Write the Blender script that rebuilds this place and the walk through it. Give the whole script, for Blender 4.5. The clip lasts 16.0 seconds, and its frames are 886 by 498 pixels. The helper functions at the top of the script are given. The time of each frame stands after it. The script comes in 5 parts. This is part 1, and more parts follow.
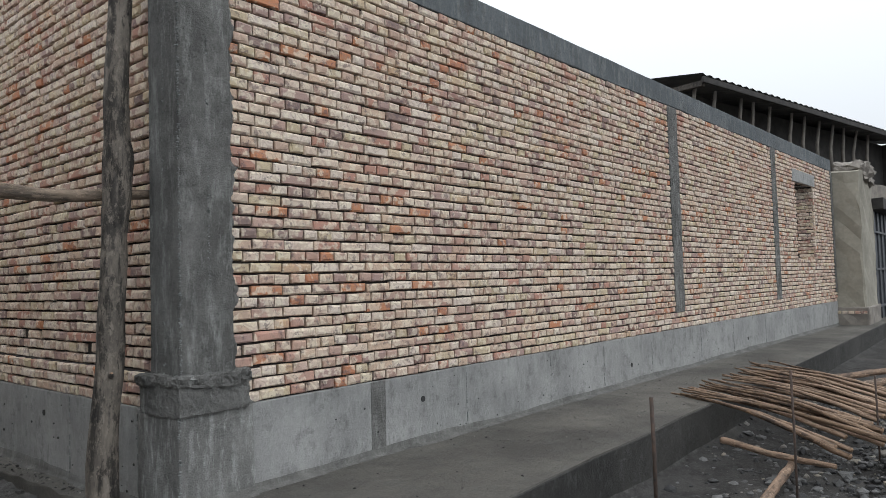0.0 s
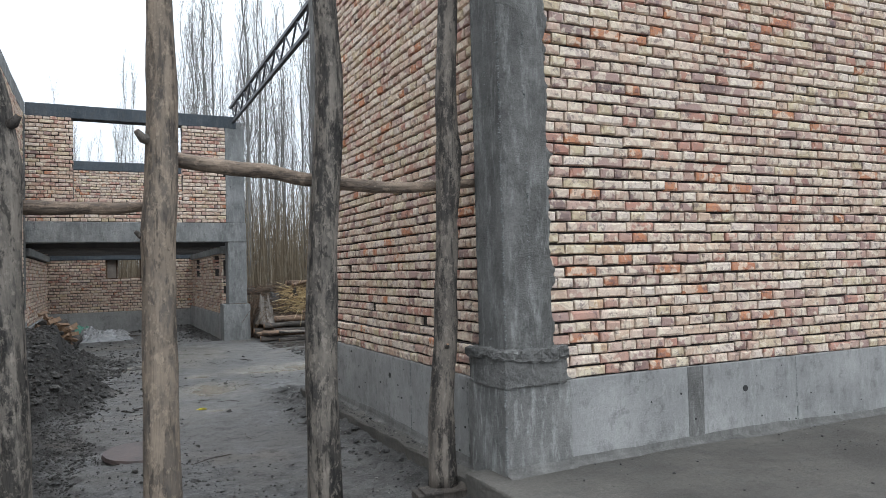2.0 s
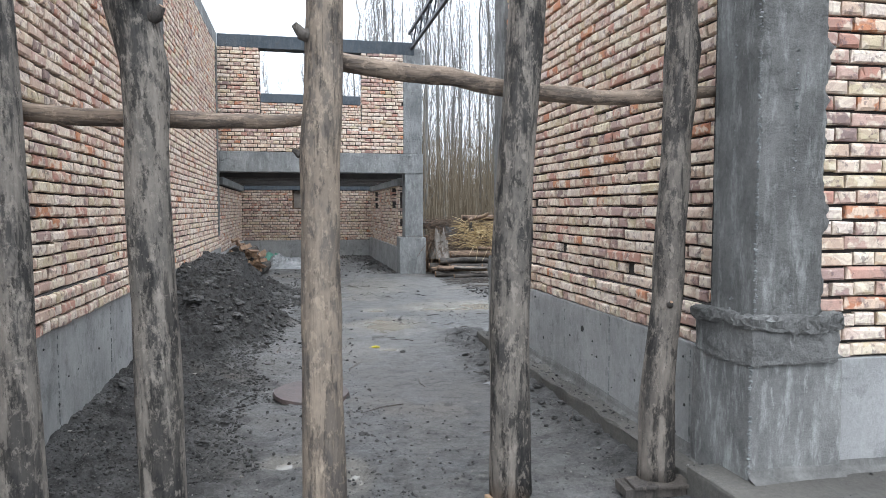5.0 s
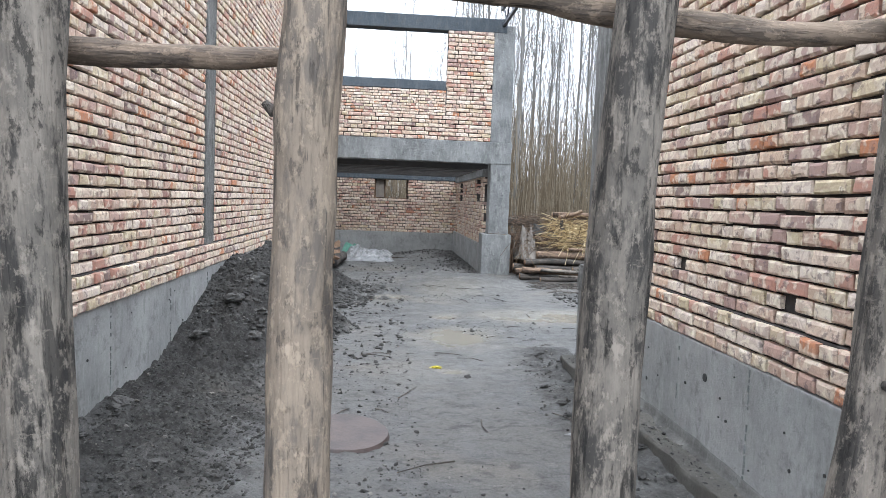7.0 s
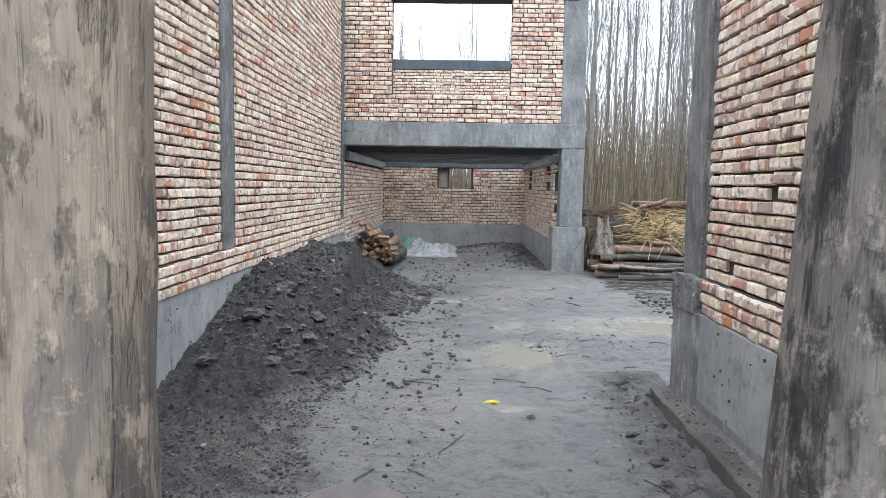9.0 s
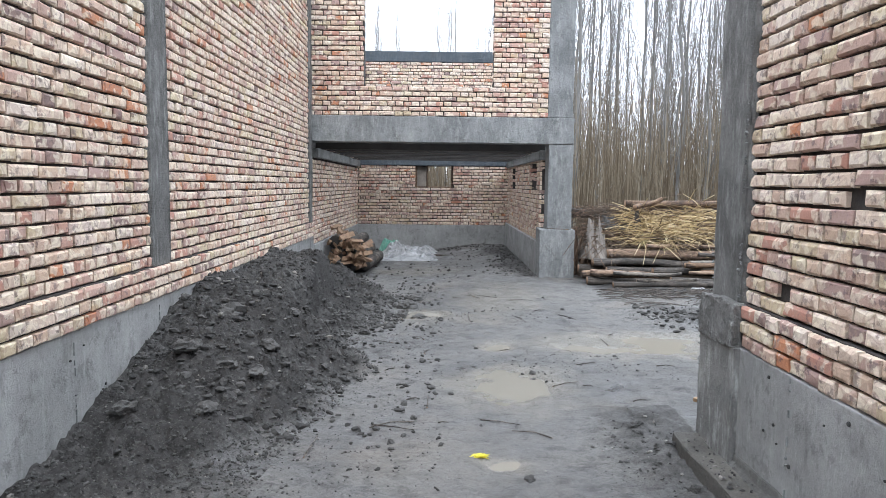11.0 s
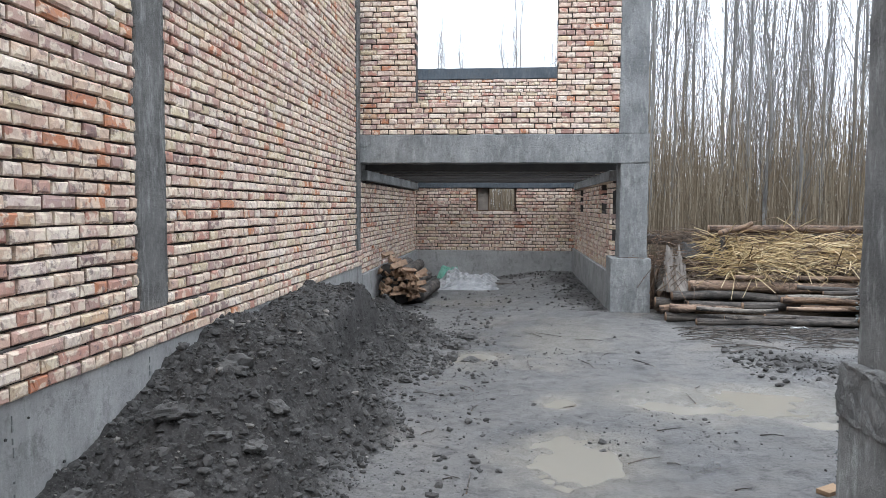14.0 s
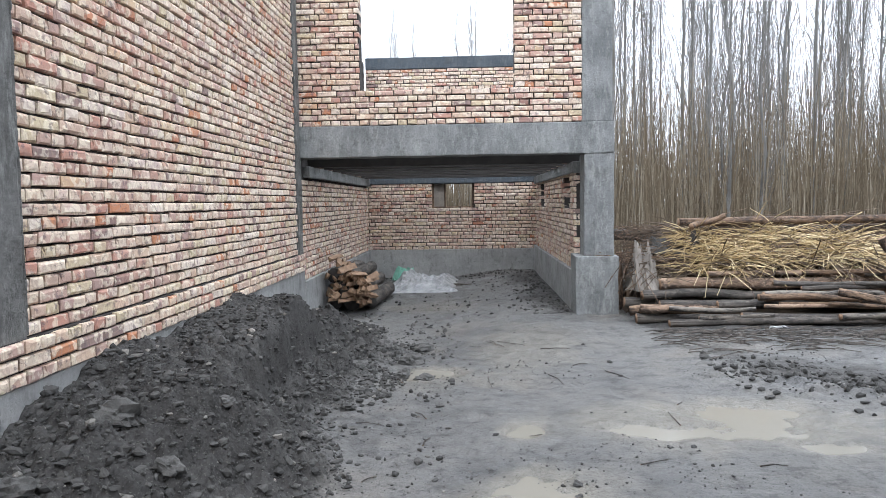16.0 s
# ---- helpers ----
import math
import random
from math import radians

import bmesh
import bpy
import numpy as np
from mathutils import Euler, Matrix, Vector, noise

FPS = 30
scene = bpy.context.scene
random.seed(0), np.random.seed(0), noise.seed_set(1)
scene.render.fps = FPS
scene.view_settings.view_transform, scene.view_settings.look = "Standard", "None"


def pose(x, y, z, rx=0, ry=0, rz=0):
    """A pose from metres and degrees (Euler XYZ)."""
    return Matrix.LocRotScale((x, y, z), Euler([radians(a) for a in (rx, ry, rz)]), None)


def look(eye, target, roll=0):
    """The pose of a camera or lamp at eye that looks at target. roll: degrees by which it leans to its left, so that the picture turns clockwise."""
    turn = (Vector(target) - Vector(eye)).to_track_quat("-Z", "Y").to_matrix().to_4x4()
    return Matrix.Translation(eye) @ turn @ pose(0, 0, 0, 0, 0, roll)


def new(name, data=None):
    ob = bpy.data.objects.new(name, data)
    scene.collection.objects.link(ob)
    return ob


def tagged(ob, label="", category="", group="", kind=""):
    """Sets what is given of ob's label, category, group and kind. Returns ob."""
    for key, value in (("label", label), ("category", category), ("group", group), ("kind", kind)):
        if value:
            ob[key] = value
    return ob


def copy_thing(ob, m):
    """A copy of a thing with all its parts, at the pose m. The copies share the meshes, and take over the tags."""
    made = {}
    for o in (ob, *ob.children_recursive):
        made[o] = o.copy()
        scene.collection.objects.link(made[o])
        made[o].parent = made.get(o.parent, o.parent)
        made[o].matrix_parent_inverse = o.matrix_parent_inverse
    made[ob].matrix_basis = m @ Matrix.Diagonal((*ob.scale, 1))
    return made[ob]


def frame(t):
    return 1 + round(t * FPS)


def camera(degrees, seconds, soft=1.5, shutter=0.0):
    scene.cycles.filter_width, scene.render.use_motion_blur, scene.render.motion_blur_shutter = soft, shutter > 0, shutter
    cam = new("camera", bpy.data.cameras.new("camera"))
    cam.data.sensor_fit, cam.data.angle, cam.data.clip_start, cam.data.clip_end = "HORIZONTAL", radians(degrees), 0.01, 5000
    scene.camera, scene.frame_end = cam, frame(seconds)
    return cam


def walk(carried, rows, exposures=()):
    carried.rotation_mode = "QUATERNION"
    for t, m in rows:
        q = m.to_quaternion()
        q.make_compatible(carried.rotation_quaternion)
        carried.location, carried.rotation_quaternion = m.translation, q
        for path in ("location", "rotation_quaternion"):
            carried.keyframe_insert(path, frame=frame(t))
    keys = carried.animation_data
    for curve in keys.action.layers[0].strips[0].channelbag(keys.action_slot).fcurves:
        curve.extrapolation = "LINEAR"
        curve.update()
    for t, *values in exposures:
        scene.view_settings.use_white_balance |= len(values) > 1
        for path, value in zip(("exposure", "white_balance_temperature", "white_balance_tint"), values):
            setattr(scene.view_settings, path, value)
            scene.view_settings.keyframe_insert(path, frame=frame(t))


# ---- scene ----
cam = camera(65.5, 16.0, soft=0.8)
PATH = [
    (0, (0.053, 0.118, 1.543), (1.596, 1.387, 1.637), -1.7),
    (0.5, (0.02, 0.125, 1.52), (1.437, 1.533, 1.631), -2.3),
    (1, (-0.035, 0.132, 1.546), (1.212, 1.692, 1.654), -2.0),
    (1.5, (-0.067, 0.145, 1.546), (0.993, 1.84, 1.618), -1.8),
    (2, (-0.09, 0.145, 1.547), (0.797, 1.936, 1.61), -1.5),
    (2.5, (-0.098, 0.147, 1.54), (0.659, 1.997, 1.586), -0.7),
    (3, (-0.102, 0.161, 1.523), (0.556, 2.05, 1.537), -0.2),
    (3.5, (-0.08, 0.313, 1.495), (0.546, 2.212, 1.489), 0.9),
    (4, (-0.057, 0.544, 1.522), (0.579, 2.441, 1.512), 0.4),
    (4.5, (-0.015, 0.758, 1.514), (0.466, 2.697, 1.407), -0.2),
    (5, (0.087, 1.082, 1.531), (0.504, 3.035, 1.417), 0.0),
    (5.2, (0.117, 1.195, 1.533), (0.527, 3.148, 1.402), 0.2),
    (7.3, (0.496, 2.601, 1.558), (0.638, 4.591, 1.42), 2.2),
    (7.5, (0.513, 2.754, 1.569), (0.666, 4.744, 1.441), 1.7),
    (8, (0.571, 3.041, 1.57), (0.648, 5.032, 1.395), 1.5),
    (8.5, (0.657, 3.37, 1.589), (0.635, 5.365, 1.447), 2.6),
    (8.7, (0.678, 3.469, 1.593), (0.63, 5.462, 1.433), 1.4),
    (10.8, (0.67, 4.523, 1.628), (0.608, 6.511, 1.416), 0.3),
    (11, (0.681, 4.609, 1.63), (0.685, 6.601, 1.445), 0.7),
    (11.5, (0.636, 4.824, 1.652), (0.712, 6.818, 1.522), -0.7),
    (12, (0.646, 4.972, 1.653), (0.671, 6.968, 1.524), -0.9),
    (12.5, (0.724, 5.129, 1.671), (0.552, 7.118, 1.555), -0.3),
    (13, (0.785, 5.245, 1.665), (0.558, 7.228, 1.541), 0.4),
    (13.5, (0.815, 5.4, 1.667), (0.592, 7.382, 1.517), -0.2),
    (14, (0.825, 5.625, 1.665), (0.63, 7.612, 1.542), 0.3),
    (14.5, (0.874, 5.8, 1.647), (0.665, 7.782, 1.47), -0.4),
    (15, (0.982, 6.005, 1.661), (0.749, 7.984, 1.489), 0.9),
    (15.5, (0.954, 6.217, 1.659), (0.764, 8.201, 1.49), 0.7),
    (16, (0.878, 6.507, 1.676), (0.795, 8.501, 1.542), -0.9),
]
EXPOSURES = [(0, -0.42, 6380, 10), (1.5, -0.1, 6200, 10), (2.5, -0.02, 6100, 10), (4, 0.22, 6060, 11), (5, 0.58, 6020, 11), (7.5, 0.88, 6000, 11), (8.5, 0.88, 5950, 10), (11, 0.86, 6000, 12), (12.5, 0.64, 6010, 12), (14.5, 0.66, 6030, 12), (16, 0.80, 6050, 12)]
walk(cam, [(t, look(eye, target, roll)) for t, eye, target, roll in PATH], EXPOSURES)

# ---- light: overcast sky, brighter overhead than at the horizon, and a veiled sun ----
world = bpy.data.worlds.new("overcast")
scene.world = world
world.use_nodes = True
wt = world.node_tree
wt.nodes.clear()
w_out = wt.nodes.new("ShaderNodeOutputWorld")
w_bg = wt.nodes.new("ShaderNodeBackground")
w_sky = wt.nodes.new("ShaderNodeTexSky")
w_sky.sky_type = "NISHITA"
w_sky.sun_disc = False
w_sky.sun_elevation, w_sky.sun_rotation = radians(56), radians(178)
w_co = wt.nodes.new("ShaderNodeTexCoord")
w_sep = wt.nodes.new("ShaderNodeSeparateXYZ")
w_map = wt.nodes.new("ShaderNodeMapRange")
w_map.inputs[1].default_value, w_map.inputs[2].default_value = 0.0, 1.0
w_map.inputs[3].default_value, w_map.inputs[4].default_value = 0.86, 2.6
w_tint = wt.nodes.new("ShaderNodeVectorMath")
w_tint.operation = "SCALE"
w_tint.inputs[0].default_value = (0.955, 1.0, 1.035)
w_dim = wt.nodes.new("ShaderNodeVectorMath")
w_dim.operation = "SCALE"
w_dim.inputs[3].default_value = 0.01
w_add = wt.nodes.new("ShaderNodeVectorMath")
w_add.operation = "ADD"
wt.links.new(w_co.outputs["Generated"], w_sep.inputs[0])
wt.links.new(w_sep.outputs[2], w_map.inputs[0])
wt.links.new(w_map.outputs[0], w_tint.inputs[3])
wt.links.new(w_sky.outputs[0], w_dim.inputs[0])
wt.links.new(w_tint.outputs[0], w_add.inputs[0])
wt.links.new(w_dim.outputs[0], w_add.inputs[1])
wt.links.new(w_add.outputs[0], w_bg.inputs[0])
w_bg.inputs[1].default_value = 1.0
wt.links.new(w_bg.outputs[0], w_out.inputs[0])
sun = new("sun", bpy.data.lights.new("sun", "SUN"))
sun.data.energy, sun.data.angle, sun.data.color = 0.7, radians(25), (1.0, 0.97, 0.93)
sun.matrix_world = look((0.3, -8, 12), (0, 0, 0))


# ---- materials ----
class Nodes:
    """A small builder of node materials."""

    def __init__(self, name):
        self.mat = bpy.data.materials.new(name)
        self.mat.use_nodes = True
        self.t = self.mat.node_tree
        self.bsdf = self.t.nodes["Principled BSDF"]

    def node(self, kind, **values):
        n = self.t.nodes.new(kind)
        for key, value in values.items():
            n.inputs[key.replace("_", " ")].default_value = value
        return n

    def link(self, a, b):
        self.t.links.new(a, b)

    def coords(self, scale=(1, 1, 1), local=False):
        if local:
            c = self.t.nodes.new("ShaderNodeTexCoord").outputs["Object"]
        else:
            c = self.t.nodes.new("ShaderNodeNewGeometry").outputs["Position"]
        m = self.t.nodes.new("ShaderNodeMapping")
        m.inputs["Scale"].default_value = scale
        self.link(c, m.inputs["Vector"])
        return m.outputs[0]

    def noise(self, co, scale, detail=4.0, rough=0.6, lo=0.35, hi=0.65):
        n = self.node("ShaderNodeTexNoise", Scale=scale, Detail=detail, Roughness=rough)
        self.link(co, n.inputs["Vector"])
        r = self.t.nodes.new("ShaderNodeMapRange")
        r.inputs[1].default_value, r.inputs[2].default_value = lo, hi
        self.link(n.outputs["Fac"], r.inputs[0])
        return r.outputs[0]

    def ramp(self, fac, stops, interpolation="LINEAR"):
        r = self.t.nodes.new("ShaderNodeValToRGB")
        r.color_ramp.interpolation = interpolation
        while len(r.color_ramp.elements) < len(stops):
            r.color_ramp.elements.new(0.5)
        for e, (at, col) in zip(r.color_ramp.elements, stops):
            e.position, e.color = at, (*col, 1)
        self.link(fac, r.inputs[0])
        return r.outputs[0]

    def mix(self, fac, a, b, blend="MIX"):
        m = self.t.nodes.new("ShaderNodeMix")
        m.data_type, m.blend_type = "RGBA", blend
        for socket, v in ((m.inputs[0], fac), (m.inputs[6], a), (m.inputs[7], b)):
            if isinstance(v, (int, float)):
                socket.default_value = v
            elif isinstance(v, tuple):
                socket.default_value = (*v, 1)
            else:
                self.link(v, socket)
        return m.outputs[2]

    def scale(self, fac, k, add=0.0):
        m = self.t.nodes.new("ShaderNodeMath")
        m.operation = "MULTIPLY_ADD"
        self.link(fac, m.inputs[0])
        m.inputs[1].default_value, m.inputs[2].default_value = k, add
        return m.outputs[0]

    def finish(self, colour, rough=0.9, bump=(), metal=0.0, specular=0.5):
        if isinstance(colour, tuple):
            self.bsdf.inputs["Base Color"].default_value = (*colour, 1)
        else:
            self.link(colour, self.bsdf.inputs["Base Color"])
        if isinstance(rough, (int, float)):
            self.bsdf.inputs["Roughness"].default_value = rough
        else:
            self.link(rough, self.bsdf.inputs["Roughness"])
        self.bsdf.inputs["Metallic"].default_value = metal
        self.bsdf.inputs["Specular IOR Level"].default_value = specular
        last = None
        for height, strength, distance in bump:
            b = self.t.nodes.new("ShaderNodeBump")
            b.inputs["Strength"].default_value = strength
            b.inputs["Distance"].default_value = distance
            self.link(height, b.inputs["Height"])
            if last:
                self.link(last, b.inputs["Normal"])
            last = b.outputs[0]
        if last:
            self.link(last, self.bsdf.inputs["Normal"])
        return self.mat


def brick_material(name, single):
    """Clay brick in cream, tan, pink, orange and mauve, marked by firing swirls and a pale bloom."""
    n = Nodes(name)
    if single:
        rnd = n.t.nodes.new("ShaderNodeObjectInfo").outputs["Random"]
    else:
        rnd = n.t.nodes.new("ShaderNodeNewGeometry").outputs["Random Per Island"]
    co = n.coords()
    batch = n.noise(co, 0.75, 4.0, 0.65, 0.52, 0.70)
    cream = n.ramp(rnd, [(0.0, (0.639, 0.489, 0.371)), (0.14, (0.577, 0.433, 0.344)), (0.27, (0.700, 0.577, 0.468)), (0.42, (0.536, 0.380, 0.317)),
                         (0.53, (0.731, 0.638, 0.548)), (0.66, (0.433, 0.308, 0.274)), (0.74, (0.608, 0.514, 0.355)), (0.85, (0.505, 0.278, 0.215)),
                         (0.92, (0.546, 0.257, 0.145)), (0.965, (0.278, 0.206, 0.188))], "CONSTANT")
    red = n.ramp(rnd, [(0.0, (0.639, 0.489, 0.371)), (0.12, (0.546, 0.319, 0.253)), (0.30, (0.680, 0.556, 0.462)), (0.42, (0.515, 0.268, 0.199)),
                       (0.58, (0.474, 0.340, 0.322)), (0.70, (0.577, 0.278, 0.161)), (0.82, (0.618, 0.473, 0.398)), (0.92, (0.443, 0.185, 0.134))], "CONSTANT")
    base = n.mix(n.scale(batch, 0.65), cream, red)
    off = n.t.nodes.new("ShaderNodeVectorMath")
    off.operation = "ADD"
    n.link(co, off.inputs[0])
    shift = n.t.nodes.new("ShaderNodeCombineXYZ")
    for i in range(3):
        n.link(n.scale(rnd, 37.0 + 11 * i), shift.inputs[i])
    n.link(shift.outputs[0], off.inputs[1])
    own = off.outputs[0]
    bloom = n.noise(own, 11.0, 2.5, 0.55, 0.50, 0.545)
    c = n.mix(n.scale(bloom, 0.6), base, (0.84, 0.765, 0.615))
    swirl = n.t.nodes.new("ShaderNodeTexNoise")
    swirl.inputs["Scale"].default_value, swirl.inputs["Detail"].default_value, swirl.inputs["Distortion"].default_value = 8.5, 1.0, 0.5
    n.link(own, swirl.inputs["Vector"])
    band = n.t.nodes.new("ShaderNodeMath")
    band.operation = "PINGPONG"
    n.link(n.scale(swirl.outputs["Fac"], 6.0), band.inputs[0])
    band.inputs[1].default_value = 0.5
    line = n.t.nodes.new("ShaderNodeMapRange")
    line.inputs[1].default_value, line.inputs[2].default_value = 0.27, 0.34
    n.link(band.outputs[0], line.inputs[0])
    c = n.mix(n.scale(line.outputs[0], 0.36), c, (0.42, 0.30, 0.248))
    smudge = n.noise(own, 17.0, 4.0, 0.65, 0.565, 0.63)
    c = n.mix(n.scale(smudge, 0.62), c, (0.175, 0.134, 0.140))
    grain = n.noise(co, 120.0, 5.0, 0.7, 0.3, 0.7)
    c = n.mix(n.scale(grain, 0.32), c, (0.350, 0.257, 0.215), "MULTIPLY")
    return n.finish(c, 0.92, [(grain, 0.35, 0.004), (bloom, 0.3, 0.005), (smudge, 0.4, 0.006)], specular=0.2)


def concrete_material(name, a, b, streaks=0.5, patch=1.3, wet=0.0, gritty=0.55, relief=1.0):
    n = Nodes(name)
    co = n.coords()
    big = n.noise(co, patch, 5.0, 0.65, 0.36, 0.64)
    c = n.mix(big, a, b)
    runs = n.noise(n.coords((6, 6, 1.4)), 2.6, 6.0, 0.72, 0.50, 0.66)
    c = n.mix(n.scale(runs, streaks), c, (0.42, 0.43, 0.41))
    dark = n.noise(n.coords((5, 5, 2.2)), 1.7, 6.0, 0.7, 0.55, 0.70)
    c = n.mix(n.scale(dark, 0.55), c, (0.12, 0.12, 0.115))
    fine = n.noise(co, 38.0, 8.0, 0.78, 0.36, 0.62)
    c = n.mix(n.scale(fine, gritty), c, (0.50, 0.50, 0.49), "MULTIPLY")
    blot = n.noise(co, 6.5, 7.0, 0.74, 0.54, 0.64)
    c = n.mix(n.scale(blot, 0.4), c, (0.10, 0.10, 0.096))
    lime = n.noise(n.coords((14, 14, 3.0)), 1.4, 7.0, 0.75, 0.60, 0.66)
    c = n.mix(n.scale(lime, 0.6 * min(1.0, streaks)), c, (0.44, 0.44, 0.42))
    pits = n.node("ShaderNodeTexVoronoi", Scale=34.0)
    n.link(co, pits.inputs["Vector"])
    hole = n.t.nodes.new("ShaderNodeMapRange")
    hole.inputs[1].default_value, hole.inputs[2].default_value = 0.06, 0.12
    n.link(pits.outputs["Distance"], hole.inputs[0])
    return n.finish(c, n.scale(big, -0.25 * wet, 0.9 - 0.2 * wet), [(fine, 0.6, 0.008 * relief), (hole.outputs[0], 0.3, 0.006), (blot, 0.45, 0.014 * relief), (lime, 0.4, 0.01 * relief)], specular=0.3)


def earth_material(name):
    """Wet grey mud that turns to dark dug soil and to pale silt where the mesh's attributes say so."""
    n = Nodes(name)
    co = n.coords()
    soil_at = n.t.nodes.new("ShaderNodeAttribute")
    soil_at.attribute_name = "soil"
    silt_at = n.t.nodes.new("ShaderNodeAttribute")
    silt_at.attribute_name = "silt"
    big = n.noise(co, 0.55, 5.0, 0.62, 0.38, 0.62)
    mid = n.noise(co, 2.6, 5.0, 0.65, 0.36, 0.64)
    fine = n.noise(co, 42.0, 6.0, 0.72, 0.3, 0.7)
    c = n.mix(big, (0.150, 0.147, 0.140), (0.098, 0.099, 0.099))
    c = n.mix(n.scale(mid, 0.5), c, (0.172, 0.165, 0.150))
    sand = n.noise(co, 0.9, 3.0, 0.5, 0.56, 0.72)
    c = n.mix(n.scale(sand, 0.5), c, (0.215, 0.185, 0.15))
    scuff = n.noise(n.coords((1.0, 2.2, 1.0)), 3.4, 6.0, 0.72, 0.53, 0.63)
    c = n.mix(n.scale(scuff, 0.7), c, (0.05, 0.049, 0.048))
    dirt = n.noise(co, 8.5, 6.0, 0.78, 0.55, 0.62)
    c = n.mix(n.scale(dirt, 0.5), c, (0.04, 0.039, 0.038))
    pale = n.noise(n.coords((1.3, 3.0, 1.0)), 4.5, 6.0, 0.75, 0.60, 0.66)
    c = n.mix(n.scale(pale, 0.55), c, (0.25, 0.24, 0.215))
    silt_noise = n.noise(co, 5.0, 5.0, 0.7, 0.3, 0.7)
    silt = n.t.nodes.new("ShaderNodeMath")
    silt.operation = "MULTIPLY"
    n.link(silt_at.outputs["Fac"], silt.inputs[0])
    n.link(n.scale(silt_noise, 0.5, 0.55), silt.inputs[1])
    c = n.mix(silt.outputs[0], c, (0.235, 0.217, 0.18))
    earth = n.mix(mid, (0.078, 0.075, 0.072), (0.046, 0.044, 0.042))
    earth = n.mix(n.scale(dirt, 0.5), earth, (0.024, 0.023, 0.022))
    earth = n.mix(n.scale(sand, 0.6), earth, (0.105, 0.100, 0.092))
    edge = n.noise(co, 7.0, 6.0, 0.75, 0.3, 0.7)
    soil = n.t.nodes.new("ShaderNodeMath")
    soil.operation = "MULTIPLY_ADD"
    n.link(edge, soil.inputs[0])
    soil.inputs[1].default_value = 0.7
    n.link(n.scale(soil_at.outputs["Fac"], 1.7, -0.7), soil.inputs[2])
    soil.use_clamp = True
    c = n.mix(soil.outputs[0], c, earth)
    c = n.mix(n.scale(fine, 0.7), c, (0.40, 0.395, 0.39), "MULTIPLY")
    specks = n.noise(co, 75.0, 3.0, 0.6, 0.60, 0.66)
    c = n.mix(n.scale(specks, 0.25), c, (0.23, 0.22, 0.20))
    vor = n.node("ShaderNodeTexVoronoi", Scale=30.0)
    n.link(co, vor.inputs["Vector"])
    wet = n.scale(big, -0.5, 0.72)
    r1 = n.mix(silt_at.outputs["Fac"], n.mix(n.scale(mid, 0.6), wet, (0.9, 0.9, 0.9)), (0.3, 0.3, 0.3))
    rough = n.mix(soil.outputs[0], r1, (0.95, 0.95, 0.95))
    n.finish(c, 0.9, [(fine, 0.6, 0.012), (vor.outputs["Distance"], 0.3, 0.010), (mid, 0.4, 0.035), (dirt, 0.5, 0.012)], specular=0.55)
    n.link(rough, n.bsdf.inputs["Roughness"])
    n.link(n.scale(soil.outputs[0], -0.4, 0.55), n.bsdf.inputs["Specular IOR Level"])
    return n.mat


def island_material(name, stops, rough=0.85):
    """Lumps or stems that differ in shade one by one."""
    n = Nodes(name)
    rnd = n.t.nodes.new("ShaderNodeNewGeometry").outputs["Random Per Island"]
    f = n.noise(n.coords(), 60.0, 4.0, 0.65)
    c = n.mix(n.scale(f, 0.4), n.ramp(rnd, stops), (0.5, 0.5, 0.5), "MULTIPLY")
    return n.finish(c, rough, [(f, 0.5, 0.006)], specular=0.3)


